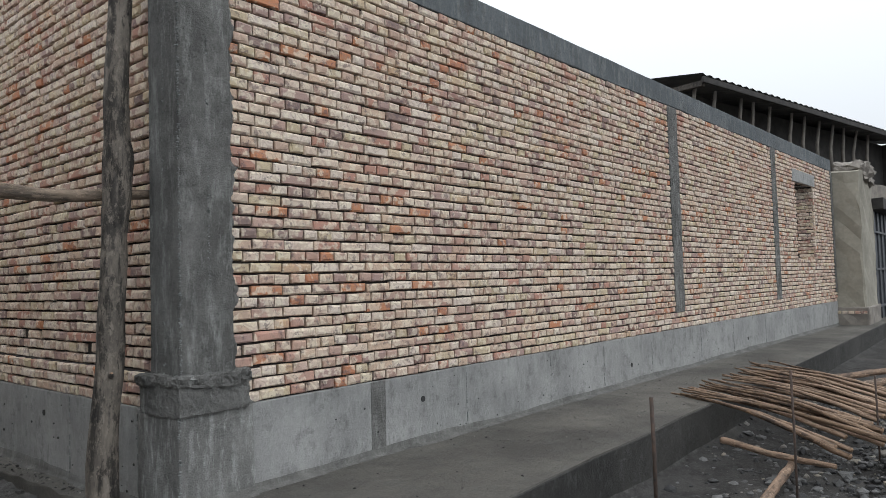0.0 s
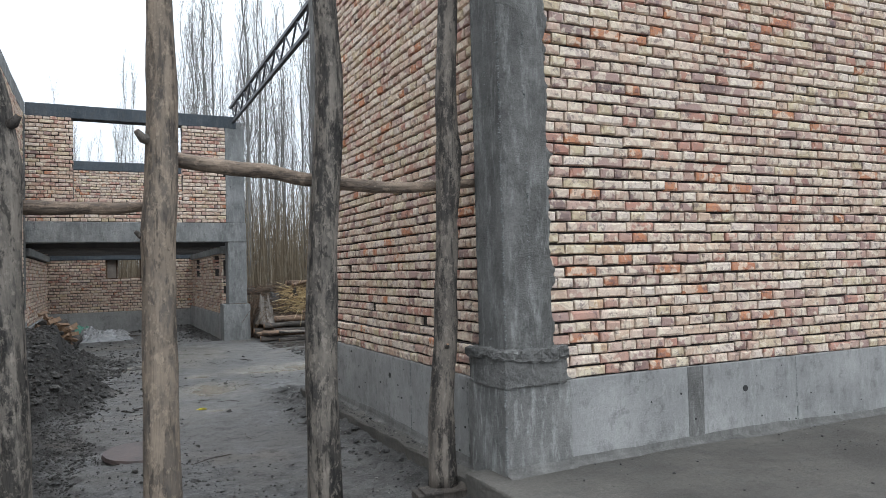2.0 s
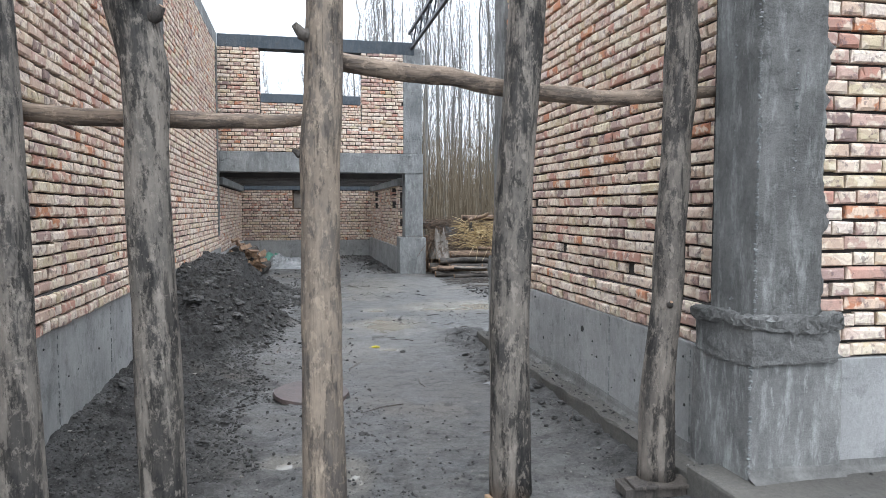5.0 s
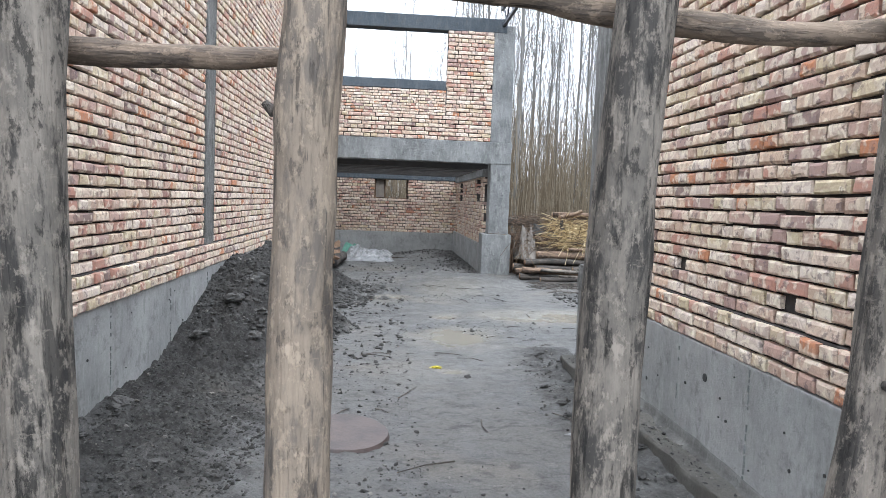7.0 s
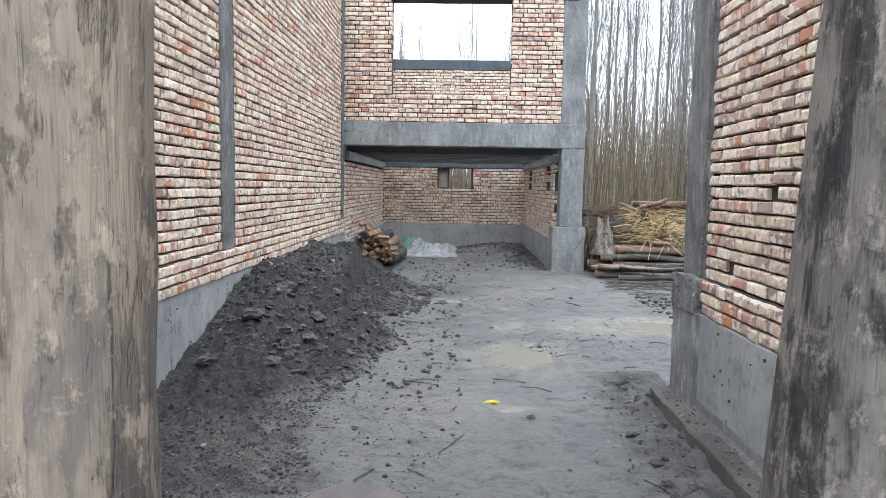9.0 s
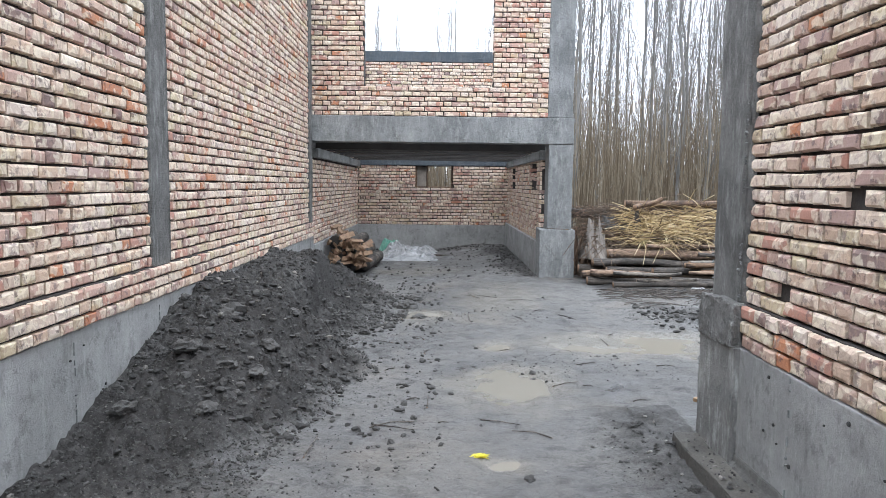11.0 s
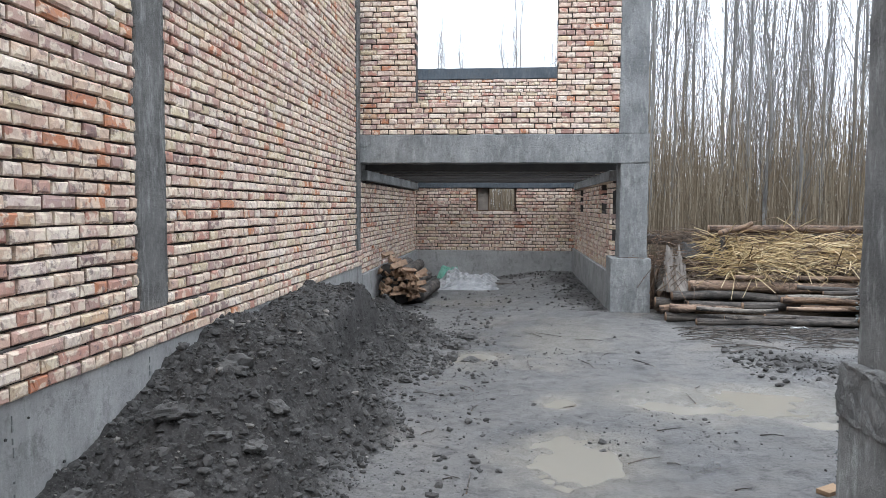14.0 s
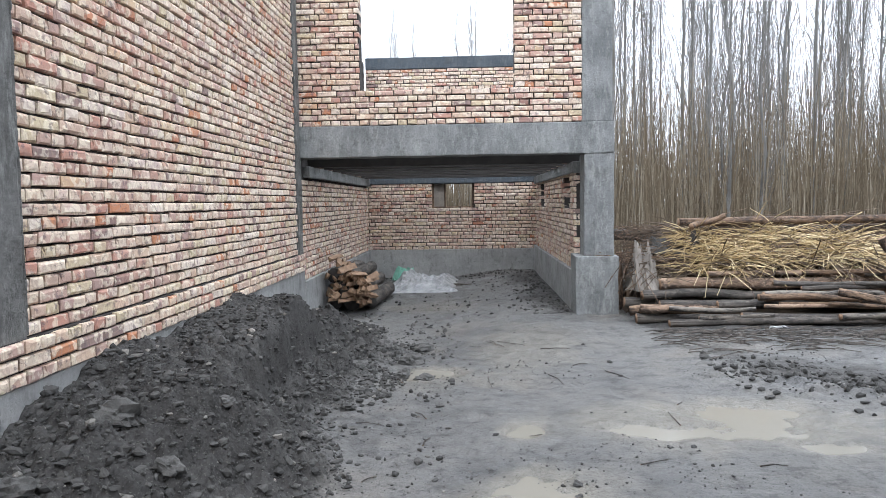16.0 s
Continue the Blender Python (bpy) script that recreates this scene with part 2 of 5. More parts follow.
def wood_material(name, a, b, c2, local=True, grain=(40, 40, 2.0), blot=1.0, rough=0.75):
    """Wood with its grain along the local z axis."""
    n = Nodes(name)
    co = n.coords(grain, local)
    streak = n.noise(co, 1.0, 4.0, 0.6, 0.36, 0.64)
    patchy = n.noise(n.coords((7.0, 7.0, 3.2), local), 1.3, 7.0, 0.68, 0.38, 0.62)
    c = n.mix(n.scale(streak, 0.45), n.mix(patchy, a, b), b)
    spots = n.noise(n.coords((6.0, 6.0, 1.7), local), 1.5, 9.0, 0.72, 0.50, 0.57)
    c = n.mix(n.scale(spots, 0.85 * blot), c, c2)
    bark = n.noise(n.coords((5.5, 5.5, 0.8), local), 1.1, 8.0, 0.7, 0.52, 0.56)
    c = n.mix(n.scale(bark, 0.8 * blot), c, (c2[0] * 0.75, c2[1] * 0.75, c2[2] * 0.75))
    cracks = n.noise(n.coords((45, 45, 2.0), local), 1.0, 5.0, 0.6, 0.62, 0.66)
    c = n.mix(n.scale(cracks, 0.7), c, (c2[0] * 0.4, c2[1] * 0.4, c2[2] * 0.4))
    scuff = n.noise(n.coords((16, 16, 9), local), 1.6, 8.0, 0.75, 0.53, 0.60)
    c = n.mix(n.scale(scuff, 0.55), c, (a[0] * 1.35, a[1] * 1.35, a[2] * 1.35))
    char = n.noise(n.coords((11, 11, 4), local), 1.2, 9.0, 0.78, 0.55, 0.59)
    c = n.mix(n.scale(char, 0.75 * blot), c, (c2[0] * 0.6, c2[1] * 0.6, c2[2] * 0.6))
    marks = n.noise(n.coords((9.0, 9.0, 30.0), local), 1.0, 6.0, 0.7, 0.62, 0.68)
    c = n.mix(n.scale(marks, 0.5), c, a)
    rnd = n.t.nodes.new("ShaderNodeObjectInfo").outputs["Random"]
    c = n.mix(n.scale(rnd, 0.5), c, (0.55, 0.5, 0.47), "MULTIPLY")
    return n.finish(c, rough, [(streak, 0.5, 0.008), (scuff, 0.5, 0.006), (char, 0.5, 0.006), (bark, 0.6, 0.012)], specular=0.25)


def plain_material(name, a, b, scale=6.0, rough=0.7, metal=0.0, bump=0.2):
    n = Nodes(name)
    k = n.noise(n.coords(), scale, 5.0, 0.65)
    f = n.noise(n.coords(), scale * 9, 4.0, 0.65)
    c = n.mix(n.scale(f, 0.4), n.mix(k, a, b), (0.6, 0.6, 0.6), "MULTIPLY")
    return n.finish(c, rough, [(f, bump, 0.004)], metal)


LEFT_X, LEFT_Y = -1.40, 3.6
M_FIN = plain_material("concrete_fin", (0.13, 0.14, 0.135), (0.30, 0.31, 0.305), 6.0, 0.9)
M_HOLE = plain_material("hole_shadowed", (0.03, 0.03, 0.03), (0.05, 0.05, 0.048), 9.0, 0.95)
M_BRICK = brick_material("brick_single", True)
M_BRICKS = brick_material("brick_field", False)
M_MORTAR = plain_material("mortar", (0.024, 0.021, 0.02), (0.06, 0.053, 0.048), 9.0, 0.95)
M_PLINTH = concrete_material("plinth_concrete", (0.262, 0.262, 0.258), (0.385, 0.383, 0.375), 0.45, 1.3, 0.0, 0.3, 0.6)
M_PEDESTAL = concrete_material("pedestal_concrete", (0.165, 0.163, 0.157), (0.275, 0.272, 0.262), 0.9, 1.8, 0.0, 0.4, 1.0)
M_COLUMN = concrete_material("column_concrete", (0.125, 0.123, 0.117), (0.225, 0.222, 0.212), 0.55, 2.6, 0.0, 0.5, 2.2)
M_BEAM = concrete_material("beam_concrete", (0.19, 0.197, 0.198), (0.31, 0.318, 0.316), 0.6, 1.6, 0.0, 0.45, 1.4)
M_RING = concrete_material("ring_beam_concrete", (0.115, 0.13, 0.14), (0.175, 0.19, 0.20), 0.35, 1.6)
M_FOOT_BAND = concrete_material("damp_foot_band", (0.11, 0.107, 0.10), (0.185, 0.18, 0.17), 0.2, 3.0, 0.4)
M_DARKBEAM = concrete_material("dark_beam_concrete", (0.07, 0.085, 0.10), (0.10, 0.115, 0.13), 0.1, 1.6)
M_APRON = concrete_material("apron_concrete", (0.088, 0.083, 0.075), (0.178, 0.167, 0.148), 0.0, 0.8, 0.3, 0.6, 1.3)
M_APRON_EDGE = concrete_material("dark_edge_concrete", (0.035, 0.034, 0.032), (0.065, 0.062, 0.057), 0.0, 0.9, 0.3)
M_MUD = earth_material("mud_and_soil")
M_STONE = island_material("stone", [(0.0, (0.035, 0.035, 0.036)), (0.55, (0.085, 0.084, 0.083)), (0.9, (0.17, 0.168, 0.165)), (1.0, (0.28, 0.25, 0.20))], 0.7)
M_EARTHSTONE = plain_material("earthy_stone", (0.06, 0.058, 0.055), (0.12, 0.117, 0.11), 16.0, 0.95, 0.0, 0.8)
M_CRUMB = island_material("mud_crumb", [(0.0, (0.035, 0.034, 0.033)), (0.5, (0.07, 0.068, 0.065)), (0.85, (0.13, 0.126, 0.118)), (1.0, (0.30, 0.285, 0.26))], 0.7)
M_GRAIN = island_material("soil_grain", [(0.0, (0.036, 0.035, 0.033)), (0.5, (0.062, 0.060, 0.057)), (0.97, (0.092, 0.089, 0.084)), (1.0, (0.24, 0.225, 0.20))], 0.95)
M_CLOD = plain_material("clod", (0.042, 0.041, 0.039), (0.095, 0.092, 0.087), 22.0, 0.9, 0.0, 0.8)
M_POLE = wood_material("weathered_pole", (0.27, 0.24, 0.205), (0.135, 0.122, 0.107), (0.045, 0.043, 0.041))
M_POLE_PALE = wood_material("peeled_pole", (0.37, 0.305, 0.235), (0.235, 0.195, 0.155), (0.115, 0.105, 0.097), blot=0.78)
M_POLE_DARK = wood_material("dark_pole", (0.265, 0.235, 0.20), (0.125, 0.114, 0.10), (0.032, 0.031, 0.03))
M_RAIL = wood_material("peeled_rail", (0.31, 0.24, 0.18), (0.17, 0.13, 0.10), (0.085, 0.072, 0.064), blot=0.7)
M_CUT = plain_material("cut_wood", (0.36, 0.235, 0.145), (0.20, 0.125, 0.08), 14.0, 0.8)
M_BARK = wood_material("old_log", (0.10, 0.09, 0.08), (0.045, 0.042, 0.04), (0.17, 0.15, 0.13))
M_RED = wood_material("stripped_log", (0.36, 0.26, 0.185), (0.23, 0.155, 0.11), (0.11, 0.085, 0.07), blot=0.8)
M_STICK = wood_material("stick", (0.26, 0.175, 0.115), (0.13, 0.088, 0.06), (0.06, 0.045, 0.038))
ns = Nodes("straw")
M_STRAW = ns.finish(ns.ramp(ns.t.nodes.new("ShaderNodeNewGeometry").outputs["Random Per Island"], [(0.0, (0.13, 0.09, 0.05)), (0.3, (0.33, 0.235, 0.115)), (0.65, (0.50, 0.38, 0.19)), (1.0, (0.68, 0.57, 0.36))]), 0.65)
M_HAY = plain_material("old_hay", (0.15, 0.11, 0.075), (0.07, 0.052, 0.04), 3.0, 0.9)
M_STEEL = plain_material("primed_steel", (0.045, 0.05, 0.06), (0.075, 0.08, 0.09), 5.0, 0.55, 0.2)
M_RUST = plain_material("rusty_bar", (0.10, 0.065, 0.05), (0.05, 0.04, 0.035), 20.0, 0.85)
M_TREE = plain_material("poplar_bark", (0.24, 0.235, 0.222), (0.125, 0.12, 0.112), 1.5, 0.9)
M_TWIG = plain_material("twig", (0.205, 0.195, 0.18), (0.125, 0.117, 0.106), 2.0, 0.9)
M_BRUSH = island_material("brushwood", [(0.0, (0.10, 0.077, 0.05)), (0.6, (0.17, 0.133, 0.088)), (0.9, (0.25, 0.21, 0.15)), (1.0, (0.36, 0.32, 0.25))], 0.9)
M_PLASTIC = plain_material("plastic_sheet", (0.36, 0.362, 0.358), (0.19, 0.195, 0.20), 7.0, 0.4)
M_TARP = plain_material("dark_tarp", (0.04, 0.038, 0.036), (0.09, 0.083, 0.075), 9.0, 0.75, 0.0, 0.8)
M_SACK = plain_material("sackcloth", (0.30, 0.27, 0.235), (0.20, 0.18, 0.16), 4.0, 0.9)
M_PLASTER = plain_material("lime_plaster", (0.37, 0.345, 0.285), (0.27, 0.25, 0.205), 1.2, 0.9)
M_SHEET = plain_material("roof_sheet", (0.075, 0.075, 0.08), (0.12, 0.115, 0.11), 1.5, 0.7)
M_GATE = plain_material("gate_steel", (0.06, 0.065, 0.075), (0.09, 0.095, 0.105), 3.0, 0.5, 0.3)
# near black to hold the joists' shaded undersides; also serves other dark wood
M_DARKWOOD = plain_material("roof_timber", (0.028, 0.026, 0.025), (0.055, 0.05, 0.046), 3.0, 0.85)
M_LID = plain_material("manhole_lid", (0.12, 0.088, 0.08), (0.065, 0.053, 0.05), 5.0, 0.55)
M_GREEN = plain_material("green_cloth", (0.10, 0.30, 0.22), (0.20, 0.36, 0.29), 4.0, 0.8)
M_BOARD = plain_material("fresh_board", (0.36, 0.24, 0.135), (0.26, 0.17, 0.10), 8.0, 0.8)
M_YELLOW = plain_material("yellow_wrapper", (0.75, 0.66, 0.04), (0.55, 0.48, 0.03), 8.0, 0.5)

nw = Nodes("puddle_water")
M_WATER = nw.finish((0.215, 0.20, 0.168), 0.16, [(nw.noise(nw.coords(), 14.0, 2.0), 0.04, 0.01)], specular=0.32)


# ---- mesh helpers ----
def mesh_ob(name, verts, faces, mats, parent=None, smooth=False, slots=None):
    me = bpy.data.meshes.new(name)
    me.from_pydata(verts, [], faces)
    for m in mats if isinstance(mats, (list, tuple)) else (mats,):
        me.materials.append(m)
    if slots is not None:
        me.polygons.foreach_set("material_index", slots)
    if smooth:
        me.polygons.foreach_set("use_smooth", [True] * len(me.polygons))
    me.update()
    ob = new(name, me)
    if parent:
        ob.parent = parent
    return ob


def part(name, bm, material, parent, label="", smooth=False):
    """Links a bmesh as one mesh object under a thing or a part."""
    me = bpy.data.meshes.new(name)
    bm.to_mesh(me)
    bm.free()
    me.materials.append(material)
    if smooth:
        me.polygons.foreach_set("use_smooth", [True] * len(me.polygons))
    ob = new(name, me)
    ob.parent = parent
    return tagged(ob, label) if label else ob


def empty(name, place=(0, 0, 0), turn=0.0):
    ob = new(name)
    ob.matrix_basis = pose(*place, 0, 0, turn)
    return ob


def box(x0, x1, y0, y1, z0, z1, bevel=0.0, bm=None):
    own = bm or bmesh.new()
    made = bmesh.ops.create_cube(own, size=1.0)["verts"]
    for v in made:
        v.co = Vector((x0 + (v.co.x + 0.5) * (x1 - x0), y0 + (v.co.y + 0.5) * (y1 - y0), z0 + (v.co.z + 0.5) * (z1 - z0)))
    if bevel:
        edges = {e for v in made for e in v.link_edges}
        bmesh.ops.bevel(own, geom=list(edges), offset=bevel, segments=2, affect="EDGES", profile=0.6)
    return own


def rough_box(x0, x1, y0, y1, z0, z1, step=0.12, jitter=0.006, bevel=0.015, seed=0.0):
    """A cast block with worn edges and a slightly uneven face."""
    bm = box(x0, x1, y0, y1, z0, z1, bevel)
    for axis, a, b in ((0, x0, x1), (1, y0, y1), (2, z0, z1)):
        count = min(24, int((b - a) / step))
        for i in range(1, count):
            at = [0.0, 0.0, 0.0]
            nm = [0.0, 0.0, 0.0]
            at[axis] = a + (b - a) * i / count
            nm[axis] = 1.0
            bmesh.ops.bisect_plane(bm, geom=bm.verts[:] + bm.edges[:] + bm.faces[:], plane_co=at, plane_no=nm)
    for v in bm.verts:
        v.co += noise.noise_vector(v.co * 5.0 + Vector((seed, 0, 0))) * jitter + noise.noise_vector(v.co * 21.0) * jitter * 0.5 + noise.noise_vector(v.co * 55.0) * jitter * 0.6
    return bm


def tube(points, radii, sides=10, wobble=0.0, seed=0.0, verts=None, faces=None, caps=True, slots=None):
    """A tapered round along points, appended to verts and faces."""
    verts = [] if verts is None else verts
    faces = [] if faces is None else faces
    slots = [] if slots is None else slots
    first = len(verts)
    pts = [Vector(p) for p in points]
    side = None
    for i, p in enumerate(pts):
        way = (pts[min(i + 1, len(pts) - 1)] - pts[max(i - 1, 0)]).normalized()
        if side is None:
            side = way.cross(Vector((0, 0, 1)) if abs(way.z) < 0.9 else Vector((1, 0, 0))).normalized()
        side = (side - way * side.dot(way)).normalized()
        up = way.cross(side)
        for k in range(sides):
            a = 2 * math.pi * k / sides
            r = radii[i]
            if wobble:
                r *= 1 + wobble * noise.noise(Vector((math.cos(a) * 1.3 + seed, math.sin(a) * 1.3, i * 0.45 + seed * 3)))
            verts.append(tuple(p + (side * math.cos(a) + up * math.sin(a)) * r))
    for i in range(len(pts) - 1):
        for k in range(sides):
            a, b = first + i * sides + k, first + i * sides + (k + 1) % sides
            faces.append((a, b, b + sides, a + sides))
            slots.append(0)
    if caps:
        faces.append(tuple(first + k for k in reversed(range(sides))))
        faces.append(tuple(first + (len(pts) - 1) * sides + k for k in range(sides)))
        slots += [1, 1]
    return verts, faces, slots


def smooth_step(a, b, v):
    k = min(1.0, max(0.0, (v - a) / (b - a)))
    return k * k * (3 - 2 * k)


# ---- brickwork ----
PITCH, BRICK_H, BRICK_L, BRICK_W = 0.0785, 0.0650, 0.247, 0.118
rng = random.Random(7)


def brick_shell(w, h, d, r, jit=0.0055):
    """Eight sides of a brick, its face towards -y, worn at the edges: 12 points and 9 faces."""
    c = 0.0095
    def j():
        return r.uniform(-jit, jit)
    v = []
    for y, inset in ((0.0, c), (c, 0.0), (d, 0.0)):
        for sx, sz in ((-1, -1), (1, -1), (1, 1), (-1, 1)):
            soft = inset * r.uniform(0.7, 1.8) if inset else 0.0
            v.append((sx * (w / 2 - soft * 1.35) + j() * 0.7, y + (j() * 0.4 if y < d else 0), sz * (h / 2 - soft) + j() * 0.6))
    f = [(0, 1, 2, 3)]
    for k in range(4):
        n2 = (k + 1) % 4
        f.append((4 + k, 4 + n2, n2, k))
        f.append((8 + k, 8 + n2, 4 + n2, 4 + k))
    return v, f


HEADS = [brick_shell(BRICK_W, BRICK_H, 0.10, rng) for _ in range(8)]
STRETCH = [brick_shell(BRICK_L, BRICK_H, 0.10, rng) for _ in range(8)]


def shell_mesh(shell, name):
    me = bpy.data.meshes.new(name)
    me.from_pydata(shell[0], [], shell[1])
    me.materials.append(M_BRICK)
    return me


HEAD_MESH = [shell_mesh(s, "brick_header") for s in HEADS]
STRETCH_MESH = [shell_mesh(s, "brick_stretcher") for s in STRETCH]


def course_cells(length, row, r, lo=0.0):
    """The bricks of one course: from, to."""
    cells = []
    if row % 2:
        u = lo + r.uniform(0.0, 0.03)
        while u < length - 0.04:
            if r.random() < 0.12:
                cells += [(u, u + BRICK_W), (u + 0.13, u + 0.13 + BRICK_W)]
            else:
                cells.append((u, u + BRICK_L))
            u += 0.260
    else:
        u = lo - 0.066 + r.uniform(-0.01, 0.02)
        while u < length - 0.03:
            if r.random() < 0.05:
                cells.append((u, u + BRICK_L))
                u += 0.26
            else:
                cells.append((u, u + BRICK_W))
                u += 0.130
    return [(max(lo, a), min(length, b)) for a, b in cells if min(length, b) - max(lo, a) > 0.035]


def brickwork(wall, start, turn, length, z0, rows, holes=(), singles=None, seed=1, missing=(), first_row=0, deep=0.3):
    """Courses of brick on the face of a wall that runs from start at the angle turn, its face to the right of that way.
    singles: (u0, u1, z0, z1), the stretch whose bricks are objects of their own."""
    r = random.Random(seed)
    m = Matrix.Translation((*start, 0)) @ Matrix.Rotation(radians(turn), 4, "Z")
    verts, faces, made = [], [], 0
    for row in range(rows):
        zc = z0 + (row + 0.5) * PITCH
        for a, b in course_cells(length, row + first_row, r):
            spans = [(a, b, False)]
            for h0, h1, hz0, hz1 in holes:
                if hz0 < zc < hz1:
                    cut = []
                    for s0, s1, dp in spans:
                        if s1 <= h0 or s0 >= h1:
                            cut.append((s0, s1, dp or abs(s1 - h0) < 0.02 or abs(s0 - h1) < 0.02))
                        else:
                            if h0 - s0 > 0.03:
                                cut.append((s0, h0, True))
                            if s1 - h1 > 0.03:
                                cut.append((h1, s1, True))
                    spans = cut
                elif 0 < hz0 - zc < PITCH:
                    spans = [(s0, s1, dp or (s1 > h0 and s0 < h1)) for s0, s1, dp in spans]
            for s0, s1, dp in spans:
                uc, w = (s0 + s1) / 2, s1 - s0
                if any(abs(uc - mu) < 0.075 and abs(zc - mz) < PITCH * 0.55 for mu, mz in missing):
                    continue
                place = Vector((uc + r.uniform(-0.003, 0.003), r.uniform(-0.006, 0.006), zc + r.uniform(-0.004, 0.004)))
                tilt = r.uniform(-0.010, 0.010)
                head = w < 0.18
                k = r.randrange(8)
                if singles and made < 300 and not dp and singles[0] < uc < singles[1] and singles[2] < zc < singles[3] and abs(w - (BRICK_W if head else BRICK_L)) < 0.003:
                    ob = bpy.data.objects.new("brick", (HEAD_MESH if head else STRETCH_MESH)[k])
                    scene.collection.objects.link(ob)
                    ob.parent = wall
                    ob.matrix_basis = m @ Matrix.Translation(place) @ Matrix.Rotation(tilt, 4, "Y")
                    made += 1
                    continue
                sv, sf = (HEADS if head else STRETCH)[k]
                sx = w / (BRICK_W if head else BRICK_L)
                sy = deep / 0.10 if dp else 1.0
                turned = m @ Matrix.Translation(place) @ Matrix.Rotation(tilt, 4, "Y")
                n0 = len(verts)
                verts += [tuple(turned @ Vector((x * sx, y * sy if y > 0.05 else y, z))) for x, y, z in sv]
                faces += [tuple(n0 + i for i in f) for f in sf]
    return tagged(mesh_ob("brickwork", verts, faces, M_BRICKS, wall), kind="stuff")


def wall_core(name, start, turn, length, z0, z1, thick, holes, material, label, back=0.036):
    """The body of a wall behind its brick faces, with its openings cut through."""
    bm = bmesh.new()
    us = sorted({0.0, length, *(h for q in holes for h in q[:2])})
    zs = sorted({z0, z1, *(h for q in holes for h in q[2:])})
    for i in range(len(us) - 1):
        for k in range(len(zs) - 1):
            uc, zc = (us[i] + us[i + 1]) / 2, (zs[k] + zs[k + 1]) / 2
            if not any(h[0] < uc < h[1] and h[2] < zc < h[3] for h in holes):
                box(us[i], us[i + 1], back, thick, zs[k], zs[k + 1], bm=bm)
    bmesh.ops.transform(bm, matrix=Matrix.Translation((*start, 0)) @ Matrix.Rotation(radians(turn), 4, "Z"), verts=bm.verts)
    me = bpy.data.meshes.new(name)
    bm.to_mesh(me)
    bm.free()
    me.materials.append(material)
    return tagged(new(name, me), label, "wall", kind="structure")


def block(name, size, label, category, material, turn=None, kind="structure", **more):
    bm = rough_box(*size, **more)
    if turn:
        bmesh.ops.transform(bm, matrix=turn, verts=bm.verts)
    me = bpy.data.meshes.new(name)
    bm.to_mesh(me)
    bm.free()
    me.materials.append(material)
    return tagged(new(name, me), label, category, kind=kind)


# ---- the right-hand house: plinth, corner column, long front wall, side wall ----
PL = 0.77
CX, CY = 2.30, 4.10
FRONT_TURN, FRONT_LEN = -2.16, 17.1
front_m = Matrix.Translation((CX, CY, 0)) @ Matrix.Rotation(radians(FRONT_TURN), 4, "Z")
FRONT_WIN = (13.85, 15.25, 1.77, 3.45)
front = wall_core("wall_front", (CX, CY), FRONT_TURN, FRONT_LEN, PL - 0.02, 3.98, 0.36, [FRONT_WIN], M_MORTAR,
                  "long unplastered wall of cream and red bricks on a concrete plinth")
brickwork(front, (CX, CY), FRONT_TURN, FRONT_LEN, PL, 41, [(-1, 0.44, PL, 1.01), (-1, 0.35, 1.01, 5), FRONT_WIN],
          (0.4, 3.2, 1.0, 2.3), 3)
jamb = front_m @ Vector((FRONT_WIN[1] - 0.03, 0.36, 0))
brickwork(front, (jamb.x, jamb.y), FRONT_TURN - 90, 0.37, FRONT_WIN[2], 21, [], None, 6)
block("plinth_front", (0.0, FRONT_LEN, 0.0, 0.4, -0.25, PL), "smooth grey concrete plinth with formwork marks", "plinth", M_PLINTH, front_m, step=0.7, jitter=0.004, bevel=0.008)
block("ring_beam_front", (0.0, FRONT_LEN, -0.005, 0.37, 3.985, 4.27), "dark grey concrete ring beam on the brick wall", "beam", M_RING, front_m, step=0.5, jitter=0.006)
for u, wd in ((7.42, 0.32), (12.2, 0.30)):
    block("tie_column", (u, u + wd, -0.012, 0.3, 1.0, 3.98), "narrow grey concrete tie column in the brick wall", "column", M_COLUMN, front_m, step=0.2, jitter=0.007)
block("lintel", (FRONT_WIN[0] - 0.2, FRONT_WIN[1] + 0.2, -0.012, 0.3, 3.45, 3.72), "rough concrete lintel over the wall opening", "lintel", M_PLINTH, front_m, step=0.2)
block("end_column", (FRONT_LEN - 0.14, FRONT_LEN + 0.02, -0.012, 0.3, 1.0, 3.98), "narrow grey concrete column at the wall's end", "column", M_COLUMN, front_m, step=0.2)

SIDE_END = 8.72
SIDE_LEN = SIDE_END - CY
side = wall_core("wall_side", (CX, SIDE_END), -90, SIDE_LEN, PL - 0.02, 3.98, 0.36, [], M_MORTAR,
                 "brick side wall of the house with a ledge above the plinth", back=0.086)
wall_core("wall_side_foot", (CX, SIDE_END), -90, SIDE_LEN, PL - 0.02, PL + 3 * PITCH, 0.20, [], M_MORTAR, "projecting brick foot of the side wall")
SIDE_MISSING = [(0.75, 1.12), (2.05, 1.20), (3.2, 1.12), (2.75, 0.81), (1.3, 1.60)]
brickwork(side, (CX, SIDE_END), -90, SIDE_LEN, PL, 3, [(-1, 0.42, 0, 9), (SIDE_LEN - 0.42, 9, 0, 9)], (0.5, 4.2, 0, 3), 4)
GABLE_FLAT, GABLE_TOP = 1.75, 5.06
